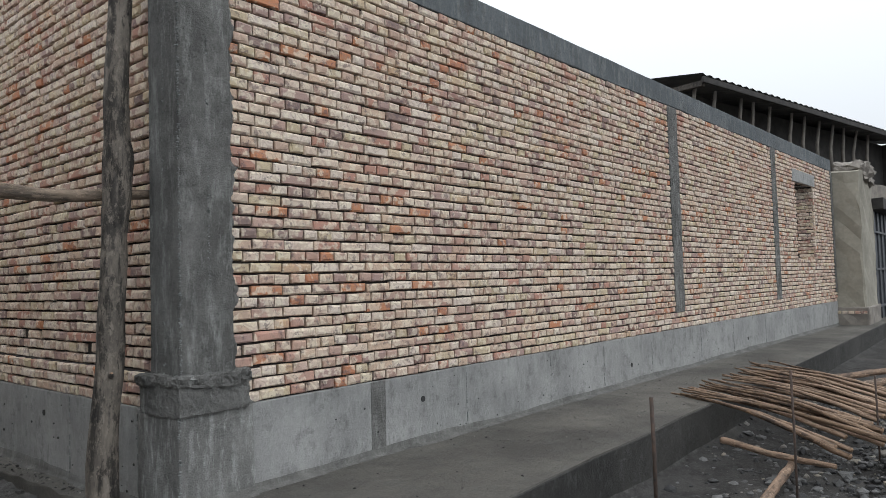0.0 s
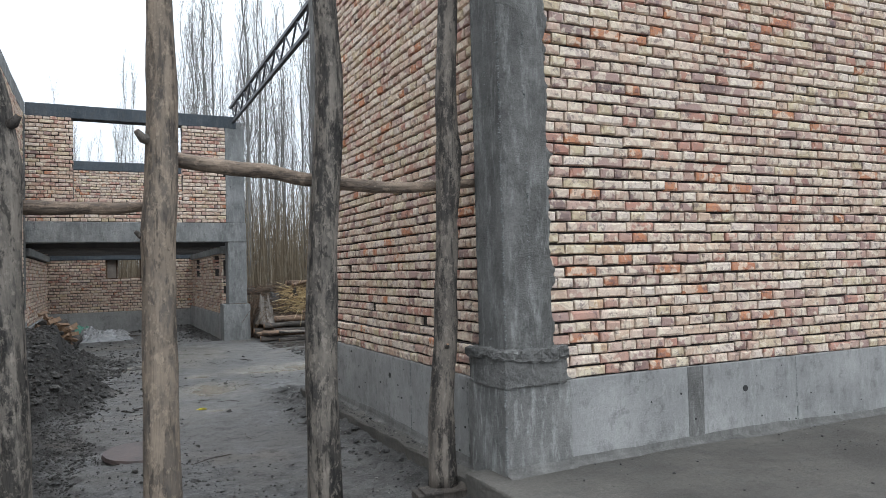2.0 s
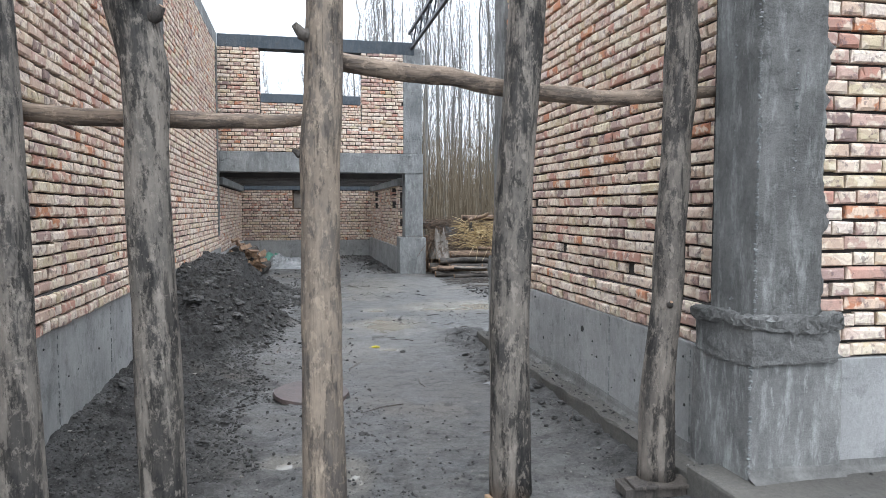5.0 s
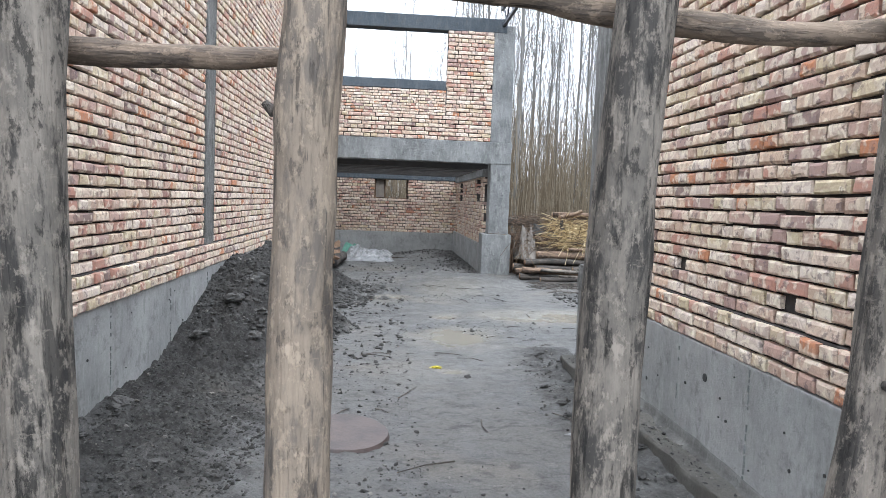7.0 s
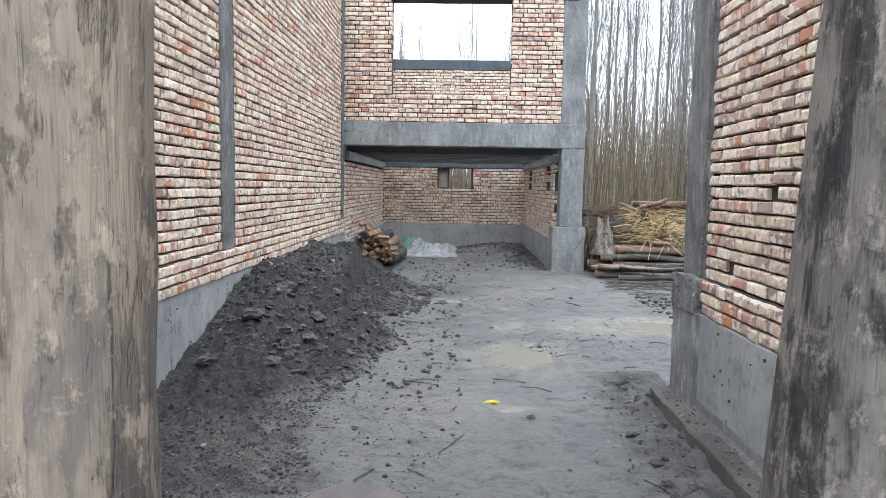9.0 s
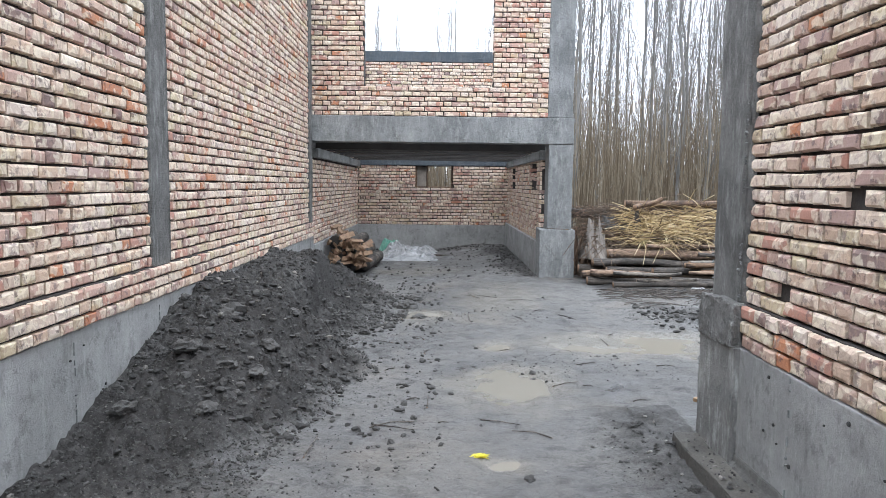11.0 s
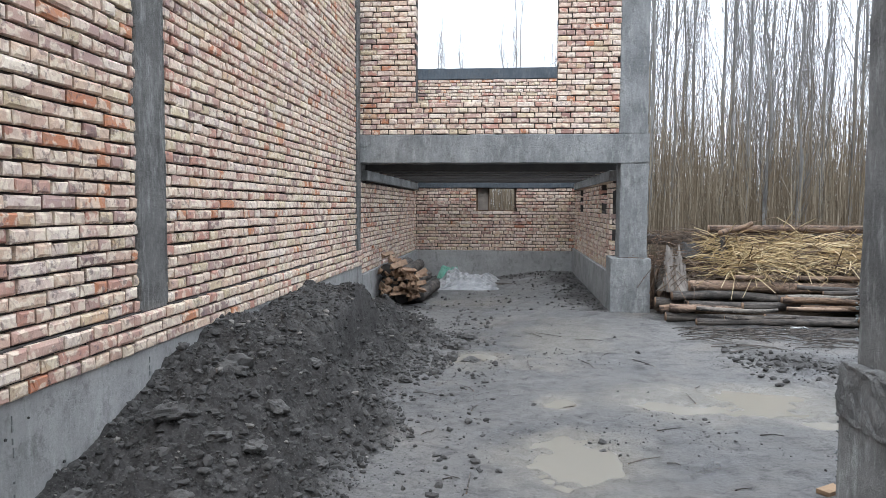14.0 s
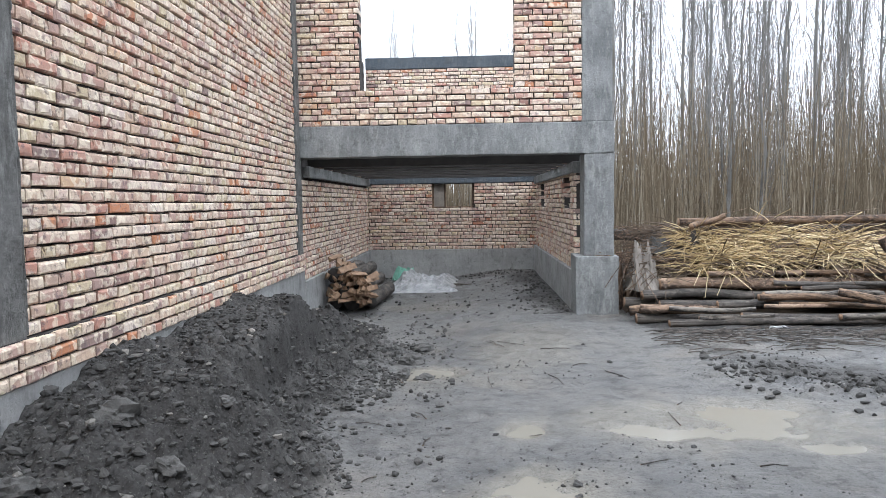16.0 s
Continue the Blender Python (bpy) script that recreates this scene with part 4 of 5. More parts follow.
def ground_soil(x, y, z):
    p = Vector((x, y, 0))
    wob = 0.45 * noise.noise(p * 0.9) + 0.25 * noise.noise(p * 3.3)
    k = 0.9 * smooth_step(2.1, 2.7, x + 0.3 * wob) * smooth_step(2.75, 2.55, y)
    k = max(k, 0.72 * smooth_step(0.25, -0.75, x + 0.7 * wob) * smooth_step(2.0, 5.0, y) * (1 - smooth_step(14.5, 16.0, y)))
    k = max(k, 0.38 * smooth_step(7.5, 4.5, y + wob) * smooth_step(2.0, 3.5, y))
    k = max(k, 0.55 * smooth_step(0.8, 0.1, 2.15 - x + 0.4 * wob) * (x < 2.4) * (3.5 < y < 9.6))
    k = max(k, 0.6 * smooth_step(1.3, 0.3, abs(y - 12.9 + (x - 4) * 0.55) + wob) * smooth_step(2.9, 3.8, x))
    k = max(k, 0.7 * smooth_step(1.1, 0.1, 2.3 - x + wob) * (15.9 < y < 22) * (x < 2.4), 0.6 * smooth_step(1.6, 0.3, 22 - y + wob) * (15.9 < y < 22.2) * (-1.4 < x < 2.4))
    k = max(k, 0.75 * smooth_step(14.3, 15.0, y) * smooth_step(2.7, 3.2, x) * (1 - smooth_step(17.5, 19, y)))
    return k


gxs, gys = grid_lines(-1.5, 5.0, 0.034, 900.0), grid_lines(2.0, 16.6, 0.036, 900.0)
gverts = [(x, y, ground_height(x, y)) for y in gys for x in gxs]
nx = len(gxs)
gfaces = [(j * nx + i, j * nx + i + 1, (j + 1) * nx + i + 1, (j + 1) * nx + i) for j in range(len(gys) - 1) for i in range(nx - 1)]
ground = tagged(mesh_ob("ground", gverts, gfaces, M_MUD, smooth=True), "wet grey mud with ruts, crumbs and shallow puddles", "ground", kind="structure")
earth_masks(ground, gverts, ground_soil)

for px, py, rx, ry in PUDDLES:
    base = 0.14 * smooth_step(12.3, 16.0, py) * smooth_step(0.2, 1.8, px) + 0.022 * noise.noise(Vector((px, py, 0)) * 0.9) - 0.0195
    ring = [(px + 1.35 * rx * math.cos(a), py + 1.35 * ry * math.sin(a), base) for a in np.linspace(0, 2 * math.pi, 33)[:-1]]
    tagged(mesh_ob("water", ring, [tuple(range(32))], M_WATER), "shallow muddy rain puddle on the ground", "puddle", kind="structure")


# ---- mound of dug soil against the left wall ----
def mound_height(x, y):
    along = smooth_step(7.6, 10.9, y) * (1 - 0.45 * smooth_step(13.0, 13.9, y) - 0.55 * smooth_step(14.6, 16.3, y))
    foot = 0.05 + 0.75 * smooth_step(7.4, 10.2, y) * (1 - 0.35 * smooth_step(13.6, 16.0, y))
    foot += 0.4 * noise.noise(Vector((y * 0.9, 3.1, 0)))
    d = x + 1.42
    flat = 0.68 + 0.22 * noise.noise(Vector((y * 1.3, 0, 5)))
    cliff = 0.62 * smooth_step(10.6, 11.6, y) * (1 - smooth_step(13.4, 14.6, y))
    k = 1 - cliff * smooth_step(flat, flat + 0.10, d) - (1 - cliff) * smooth_step(flat * 0.7, flat + foot, d)
    p = Vector((x, y, 0))
    z = 0.76 * along * k * (1 + 0.08 * noise.noise(p * 1.7))
    z += 0.07 * smooth_step(0.9, 0.3, d) * smooth_step(4.5, 7.5, y) * (1 - smooth_step(8, 10, y))
    z += 0.075 * smooth_step(1.6 + 0.5 * noise.noise(p * 1.1), 0.6, d) * smooth_step(4.5, 5.4, y) * (1 - smooth_step(9.5, 11.5, y))
    z += 0.10 * smooth_step(2.0, 1.2, d) * smooth_step(11.8, 12.6, y) * (1 - smooth_step(14.2, 15.2, y)) * (0.5 + noise.noise(p * 2.2))
    rough = min(1.0, z * 5) * (1 - 0.6 * cliff / 0.62 * smooth_step(flat + 0.02, flat - 0.15, d))
    z += rough * smooth_step(-0.25, 0.25, d) * (0.08 * noise.noise(p * 2.6) + 0.11 * abs(noise.noise(p * 5.5)) + 0.085 * abs(noise.noise(p * 11.0)) + 0.05 * abs(noise.noise(p * 23.0)) + 0.02 * noise.noise(p * 47.0) - 0.06)
    return z - 0.035 + ground_height(x, y)


mxs, mys = np.arange(-1.43, 0.75, 0.019), np.arange(4.5, 16.4, 0.021)
mverts = [(float(x), float(y), mound_height(float(x), float(y))) for y in mys for x in mxs]
nx = len(mxs)
mfaces = [(j * nx + i, j * nx + i + 1, (j + 1) * nx + i + 1, (j + 1) * nx + i) for j in range(len(mys) - 1) for i in range(nx - 1)]
mound = tagged(mesh_ob("soil_mound", mverts, mfaces, M_MUD, smooth=True), "heap of dark dug soil against the brick wall", "soil heap", kind="stuff")


def mound_soil(x, y, z):
    over = z - ground_height(x, y)
    return max(ground_soil(x, y, z), min(1.0, 0.35 + over * 5.5) * (0.85 + 0.3 * noise.noise(Vector((x * 1.3, y * 1.3, 2)))))


earth_masks(mound, mverts, mound_soil)


def top_of(x, y):
    return max(ground_height(x, y), mound_height(x, y) if -1.43 < x < 0.75 and 4.5 < y < 16.4 else -9)


# ---- scaffold poles and rails across the mouth of the passage ----
def pole(name, pts, radii, mat, label, category, group="", seed=0.0, knots=(), sides=14, end=None):
    """A round timber: trunk, knots and sawn ends."""
    n = 26
    base = Vector(pts[0])
    spin = Vector((0, 0, 1)).rotation_difference(Vector(pts[-1]) - base)
    ps = [spin.inverted() @ (Vector(p) - base) for p in pts]
    fine, rad = [], []
    for i in range(n + 1):
        u = i / n * (len(ps) - 1)
        k = min(int(u), len(ps) - 2)
        w = u - k
        p0, p1, p2, p3 = ps[max(k - 1, 0)], ps[k], ps[k + 1], ps[min(k + 2, len(ps) - 1)]
        q = 0.5 * ((2 * p1) + (p2 - p0) * w + (2 * p0 - 5 * p1 + 4 * p2 - p3) * w * w + (3 * p1 - p0 - 3 * p2 + p3) * w ** 3)
        q += noise.noise_vector(Vector((seed, i * 0.35, 0))) * 0.008
        fine.append(q)
        ri = radii[k] * (1 - w) + radii[k + 1] * w
        rad.append(ri * (1 + 0.07 * noise.noise(Vector((i * 0.5, seed * 7, 2)))))
    v, f, s = tube(fine, rad, sides, 0.16, seed)
    ob = new(name)
    ob.matrix_basis = Matrix.Translation(base) @ spin.to_matrix().to_4x4()
    tagged(ob, label, category, group)
    mesh_ob("trunk", v, f, [mat, end or M_CUT], ob, True, s)
    for at, way, size in knots:
        i = int(at * n)
        c = fine[i]
        w = Vector(way).normalized()
        kv, kf, ks = tube([c + w * rad[i] * 0.6, c + w * (rad[i] + size * 0.3), c + w * (rad[i] + size) + Vector((0, 0, size * 0.7))],
                          [size * 0.75, size * 0.55, size * 0.3], 8, 0.2, seed)
        mesh_ob("knot", kv, kf, [M_BARK, M_CUT], ob, True, ks)
    return ob


UP_LABEL = "weathered round timber scaffold pole standing on the mud"
pole("scaffold_pole", [(-1.12, 4.40, 0.05), (-1.13, 4.40, 1.0), (-1.15, 4.40, 2.0), (-1.2, 4.38, 3.5), (-1.22, 4.38, 4.4)], [0.105, 0.095, 0.085, 0.075, 0.065], M_POLE, UP_LABEL, "pole", "scaffold poles", 1.0)
pole("scaffold_pole", [(-0.525, 4.42, 0.0), (-0.545, 4.42, 0.8), (-0.57, 4.42, 1.6), (-0.565, 4.42, 2.1), (-0.62, 4.42, 2.45), (-0.72, 4.42, 2.95), (-0.8, 4.42, 3.5), (-0.9, 4.42, 4.3)],
     [0.105, 0.10, 0.095, 0.10, 0.11, 0.085, 0.07, 0.06], M_POLE_DARK, "dark crooked timber scaffold pole with a burl", "pole", "scaffold poles", 2.0, [(0.55, (1, -0.6, 0.1), 0.05), (0.60, (0.3, -1, 0), 0.06)])
pole("scaffold_pole", [(0.21, 4.44, 0.02), (0.20, 4.44, 0.9), (0.205, 4.44, 1.6), (0.225, 4.44, 2.2), (0.235, 4.44, 2.8), (0.21, 4.44, 3.5), (0.19, 4.44, 4.3)],
     [0.11, 0.098, 0.095, 0.092, 0.082, 0.072, 0.06], M_POLE_PALE, "pale peeled timber scaffold pole with a broken fork", "pole", "scaffold poles", 3.0, [(0.555, (-1, -0.3, 0.1), 0.055), (0.39, (-1, 0.1, 0), 0.035)])
pole("scaffold_pole", [(1.16, 4.42, 0.06), (1.145, 4.42, 0.9), (1.18, 4.42, 1.7), (1.225, 4.42, 2.5), (1.235, 4.42, 2.9), (1.2, 4.42, 3.5), (1.17, 4.42, 4.4)],
     [0.105, 0.098, 0.094, 0.09, 0.083, 0.075, 0.065], M_POLE_DARK, "dark smooth timber scaffold pole standing on a board", "pole", "scaffold poles", 4.0)
pole("scaffold_pole", [(1.98, 4.42, 0.08), (1.985, 4.42, 0.6), (2.04, 4.42, 1.3), (2.06, 4.42, 1.9), (2.095, 4.42, 2.35), (2.08, 4.42, 2.65), (2.11, 4.42, 3.5), (2.13, 4.42, 4.5)],
     [0.105, 0.085, 0.082, 0.08, 0.092, 0.075, 0.07, 0.06], M_POLE, "grey knotted timber scaffold pole with a split foot", "pole", "scaffold poles", 5.0, [(0.26, (-0.3, -1, 0), 0.028)])
pole("scaffold_rail", [(0.20, 4.55, 2.27), (0.58, 4.55, 2.23), (0.88, 4.56, 2.21), (1.15, 4.56, 2.165), (1.55, 4.56, 2.14), (1.88, 4.55, 2.14), (2.33, 4.47, 2.175)], [0.05, 0.048, 0.046, 0.046, 0.043, 0.04, 0.03], M_RAIL,
     "crooked peeled timber rail tied across the poles", "rail", "scaffold rails", 6.0)
pole("scaffold_rail", [(-1.36, 4.55, 2.0), (-1.0, 4.55, 1.965), (-0.4, 4.54, 1.95), (0.0, 4.53, 1.955), (0.2, 4.53, 1.98)], [0.046, 0.043, 0.04, 0.034, 0.018], M_RAIL,
     "peeled timber rail with a split end tied across the poles", "rail", "scaffold rails", 7.0)
for bx, by, w, d, h, turn, lab in ((1.14, 4.36, 0.2, 0.22, 0.06, 8, "fresh sawn board under the scaffold pole"), (1.94, 4.38, 0.36, 0.16, 0.05, -6, "weathered board under the scaffold pole")):
    board = empty("footing_board", (bx, by, ground_height(bx, by) - 0.004), turn)
    tagged(board, lab, "board")
    part("plank", box(-w / 2, w / 2, -d / 2, d / 2, 0.0, h, 0.006), M_BOARD if w < 0.3 else M_BARK, board)
    if w > 0.3:
        part("plank", box(-w / 2 + 0.04, w / 2 + 0.05, -d / 2 - 0.02, d / 2 - 0.03, h, h + 0.02, 0.005), M_BARK, board)


# ---- poplars, brushwood and the far woods ----
def poplar(seed, h):
    """A bare upright poplar: trunk, and a crown of steep boughs and twigs."""
    r = random.Random(seed)
    base = empty("poplar_tree", (0, 0, -50))
    tagged(base, "tall bare poplar with thin steep grey branches", "tree", "poplar grove")
    n = 13
    off = [Vector((noise.noise(Vector((seed, i * 0.4, 0))), noise.noise(Vector((seed, i * 0.4, 9))), 0)) * 0.5 * i / n for i in range(n + 1)]
    line = [Vector((0, 0, h * i / n)) + off[i] for i in range(n + 1)]
    rad = [0.056 * (1 - i / n) ** 1.1 + 0.006 for i in range(n + 1)]
    v, f, s = tube(line, rad, 7, caps=False)
    mesh_ob("trunk", v, f, M_TREE, base, True)
    v, f = [], []
    for k in range(88):
        u = 0.08 + 0.86 * r.random() ** 0.9
        i = min(int(u * n), n - 1)
        p = line[i].lerp(line[i + 1], u * n - i)
        a = r.uniform(0, 6.28)
        size = (1 - u) * h * r.uniform(0.12, 0.30) + 0.5
        lean = r.uniform(0.10, 0.42)
        out = Vector((math.cos(a) * lean, math.sin(a) * lean, 1)).normalized()
        q = [p, p + out * size * 0.35 + Vector((math.cos(a), math.sin(a), 0)) * 0.05 * size, p + out * size * 0.7, p + out * size + Vector((0, 0, size * 0.12))]
        r0 = 0.009 * (1 - u) + 0.004
        tube(q, [r0, r0 * 0.75, r0 * 0.5, 0.003], 3, verts=v, faces=f, caps=False)
        for _ in range(3):
            w = r.uniform(0.2, 0.95)
            t0 = q[0].lerp(q[3], w)
            b = r.uniform(0, 6.28)
            tip = t0 + Vector((math.cos(b) * 0.3, math.sin(b) * 0.3, 1)) * r.uniform(0.3, 0.9)
            tube([t0, tip], [0.004, 0.0015], 3, verts=v, faces=f, caps=False)
    mesh_ob("crown", v, f, M_TWIG, base)
    return base


TREES = [poplar(40 + i, hh) for i, hh in enumerate((15.5, 13.5, 16.5, 12.5, 14.5, 9.0))]
tr = random.Random(5)
spots = []
for row in range(9):
    y = 22.5 + row * 2.4
    x = 3.4 + tr.uniform(0, 1)
    while x < 12 + (y - 16) * 0.95:
        spots.append((x + tr.uniform(-0.35, 0.35), y + tr.uniform(-0.7, 0.7), 1.0 + 0.008 * (y - 23)))
        x += tr.uniform(0.9, 2.9)
for _ in range(46):
    spots.append((tr.uniform(-10, 3.2), tr.uniform(30, 40), tr.uniform(0.55, 0.78)))
for _ in range(4):
    spots.append((tr.uniform(48, 60), tr.uniform(4, 7), 0.75))
used = set()
for x, y, k in spots:
    i = tr.randrange(6)
    m = pose(x, y, 0.0, 0, 0, tr.uniform(0, 360)) @ Matrix.Diagonal((k, k, k * tr.uniform(0.9, 1.08), 1))
    if i in used:
        copy_thing(TREES[i], m)
    else:
        TREES[i].matrix_basis = pose(x, y, 0.0)
        used.add(i)
for i in range(6):
    if i not in used:
        TREES[i].matrix_basis = pose(5.0 + i, 30, 0)


def stems(name, count, area, heights, radius, mat, label, category, seed, side_twigs=2):
    r = random.Random(seed)
    v, f = [], []
    for _ in range(count):
        x, y = r.uniform(*area[:2]), r.uniform(*area[2:])
        h = r.uniform(*heights)
        lean = Vector((r.uniform(-0.09, 0.09), r.uniform(-0.09, 0.09), 1))
        p = Vector((x, y, -0.05 + 0.14 * smooth_step(12.3, 16.0, y) * smooth_step(0.2, 1.8, x)))
        mid = p + lean * h * 0.5 + Vector((r.uniform(-0.08, 0.08), 0, 0))
        rr = radius * r.uniform(0.5, 1.2)
        tube([p, mid, p + lean * h], [rr, rr * 0.7, 0.003], 3, verts=v, faces=f, caps=False)
        for _ in range(side_twigs):
            t0 = p.lerp(p + lean * h, r.uniform(0.15, 0.9))
            tube([t0, t0 + Vector((r.uniform(-0.3, 0.3), r.uniform(-0.3, 0.3), r.uniform(0.3, 0.9)))], [rr * 0.5, 0.002], 3, verts=v, faces=f, caps=False)
    return tagged(mesh_ob(name, v, f, mat), label, category, kind="stuff")


stems("brushwood", 9000, (3.0, 34.0, 21.0, 33.0), (1.6, 5.2), 0.013, M_BRUSH, "dense brown brushwood under the poplars", "brushwood", 61)
stems("brushwood_behind_room", 2200, (-9.0, 4.0, 26.0, 33.0), (1.8, 3.6), 0.016, M_BRUSH, "dense brown brushwood behind the room", "brushwood", 62)
stems("far_woods", 5200, (-60.0, 90.0, 48.0, 70.0), (3.0, 6.5), 0.05, M_BRUSH, "far leafless wood beyond the yard", "woods", 63)


# ---- timber stack with straw beside the portal ----
lr = random.Random(12)


def log(x0, x1, y, z, rad, mat, label, group="stacked logs", slope=0.0, turn=0.0):
    pts = [(x0 + (x1 - x0) * k / 4, y + turn * k / 4 + lr.uniform(-0.05, 0.05), z + slope * k / 4 + lr.uniform(-0.022, 0.022)) for k in range(5)]
    return pole("log", pts, [rad * lr.uniform(0.95, 1.15), rad, rad, rad * 0.92, rad * 0.85], mat, label, "log", group, lr.uniform(0, 90), sides=10)


def yard(x, y):
    return 0.14 * smooth_step(12.3, 16.0, y)


DARK = "old blackened log in the timber stack"
PALE = "stripped reddish log on the timber stack"
for x0, x1, y, z, rad, mat, lab in (
        (2.95, 7.2, 15.25, 0.17, 0.06, M_BARK, DARK), (3.3, 8.5, 15.05, 0.15, 0.045, M_BARK, DARK), (4.2, 9.0, 15.12, 0.20, 0.05, M_BARK, DARK),
        (2.9, 4.1, 15.35, 0.27, 0.06, M_STICK, "short brown log at the stack's foot"), (3.0, 3.75, 15.2, 0.30, 0.05, M_RED, PALE),
        (3.3, 8.0, 15.5, 0.30, 0.06, M_BARK, DARK), (4.0, 9.0, 15.4, 0.33, 0.055, M_BARK, DARK), (2.9, 5.0, 15.75, 0.30, 0.07, M_BARK, DARK),
        (3.1, 6.2, 15.6, 0.42, 0.06, M_BARK, DARK), (5.2, 9.4, 15.5, 0.43, 0.075, M_RED, PALE), (3.9, 8.6, 15.8, 0.40, 0.07, M_BARK, DARK),
        (3.35, 6.1, 15.65, 0.55, 0.075, M_RED, PALE), (5.6, 9.6, 15.7, 0.58, 0.06, M_RED, PALE), (2.9, 9.0, 16.3, 0.25, 0.10, M_BARK, DARK), (2.9, 9.0, 16.3, 0.45, 0.10, M_BARK, DARK),
        (3.75, 9.5, 16.2, 1.37, 0.06, M_STICK, "long grey log lying on the straw"), (2.9, 5.2, 16.75, 1.16, 0.08, M_BARK, DARK), (5.3, 9.4, 16.6, 1.25, 0.085, M_BARK, DARK)):
    log(x0, x1, y, z, rad, mat, lab)
for _ in range(16):
    x0, y = lr.uniform(2.95, 6.5), lr.uniform(14.95, 15.7)
    log(x0, x0 + lr.uniform(0.9, 3.2), y, 0.17 + 0.52 * smooth_step(14.9, 15.75, y) + lr.uniform(0, 0.07), lr.uniform(0.022, 0.042), lr.choice((M_RED, M_STICK, M_BARK, M_POLE)),
        "thin crooked pole thrown on the timber stack", "thin stacked poles", lr.uniform(-0.06, 0.06), lr.uniform(-0.25, 0.25))
log(5.35, 6.5, 15.0, 0.50, 0.045, M_STICK, "short brown pole leaning against the stack", slope=-0.25, turn=-0.25)
log(6.05, 6.4, 15.45, 1.12, 0.05, M_STICK, "short brown pole leaning against the stack", slope=-0.52, turn=-0.1)
log(3.85, 4.3, 16.0, 1.28, 0.04, M_STICK, "short stick lying on the straw", slope=0.17)

hv, hf = [], []
hxs, hys = np.arange(2.95, 9.6, 0.09), np.arange(15.55, 17.6, 0.09)
for y in hys:
    for x in hxs:
        p = Vector((float(x), float(y), 0))
        edge = smooth_step(2.9, 3.4, x) * (1 - smooth_step(9.0, 9.6, x)) * smooth_step(15.62, 16.35, y + 0.22 * noise.noise(p * 1.8)) * (1 - smooth_step(17.1, 17.6, y))
        z = 0.1 + edge * (0.98 + 0.22 * noise.noise(p * 1.4) + 0.16 * noise.noise(p * 4.0) + 0.09 * noise.noise(p * 10.0))
        hv.append((float(x), float(y), z))
nx = len(hxs)
hf = [(j * nx + i, j * nx + i + 1, (j + 1) * nx + i + 1, (j + 1) * nx + i) for j in range(len(hys) - 1) for i in range(nx - 1)]
tagged(mesh_ob("hay_heap", hv, hf, M_HAY, smooth=True), "brown matted hay on the timber stack", "hay", kind="stuff")


def straws(name, count, box_, drop, mat, label, seed, size=(0.25, 0.6), thick=0.0055):
    r = random.Random(seed)
    v, f = [], []
    for _ in range(count):
        x, y = r.uniform(*box_[:2]), r.uniform(*box_[2:4])
        if noise.noise(Vector((x * 2.6, y * 3.0, seed))) < r.uniform(-0.55, 0.15):
            continue
        fall = smooth_step(box_[3], box_[2], y)
        z = box_[5] - (box_[5] - box_[4]) * fall + r.uniform(-0.06, 0.08) + 0.16 * noise.noise(Vector((x * 1.6, y * 2, 3)))
        a = r.gauss(0.9 * noise.noise(Vector((x * 1.5, y, 7))) * 2.4, 0.75) + (math.pi if r.random() < 0.5 else 0)
        way = Vector((math.cos(a), -abs(math.sin(a)) * 0.5, r.gauss(0, 0.3) - drop * abs(math.sin(a)))).normalized()
        ln = r.uniform(*size)
        p = Vector((x, y, z))
        q = p + way * ln + Vector((0, 0, -0.10 * ln))
        tube([p, p.lerp(q, 0.5) + Vector((0, -0.02, 0.03)), q], [thick, thick, thick * 0.7], 3, verts=v, faces=f, caps=False)
    return tagged(mesh_ob(name, v, f, mat), label, "straw", kind="stuff")


straws("straw_heap", 2300, (3.8, 6.1, 15.78, 16.3, 0.80, 1.15), 0.1, M_STRAW, "loose golden straw heaped on the timber stack", 31, (0.2, 0.6), 0.0062)
straws("straw_heap_thin", 900, (5.6, 8.6, 15.8, 16.3, 0.74, 1.12), 0.6, M_STRAW, "thin golden straw hanging over brown hay", 32)
straws("old_straw", 3000, (3.2, 9.2, 15.75, 16.5, 0.70, 1.25), 0.2, M_HAY, "matted brown straw on the timber stack", 34, (0.2, 0.6), 0.007)
straws("brush_heap", 1500, (2.95, 9.0, 15.9, 16.8, 0.85, 1.28), 0.4, M_STICK, "dry brown twigs on the timber stack", 33, (0.3, 0.9), 0.006)

v, f = [], []
for _ in range(420):
    x, y = lr.uniform(2.9, 8.5), 14.75 - abs(lr.gauss(0, 0.45))
    z = ground_height(x, y) + 0.012
    a, ln = lr.gauss(0, 0.5), lr.uniform(0.1, 0.7)
    tube([(x, y, z), (x + ln * 0.5 * math.cos(a), y + ln * 0.5 * math.sin(a), z + 0.02), (x + ln * math.cos(a), y + ln * math.sin(a), z)], [0.006, 0.005, 0.003], 4, verts=v, faces=f, caps=False)
tagged(mesh_ob("twig_litter", v, f, M_BARK), "dark twigs littering the mud before the stack", "twigs", kind="stuff")


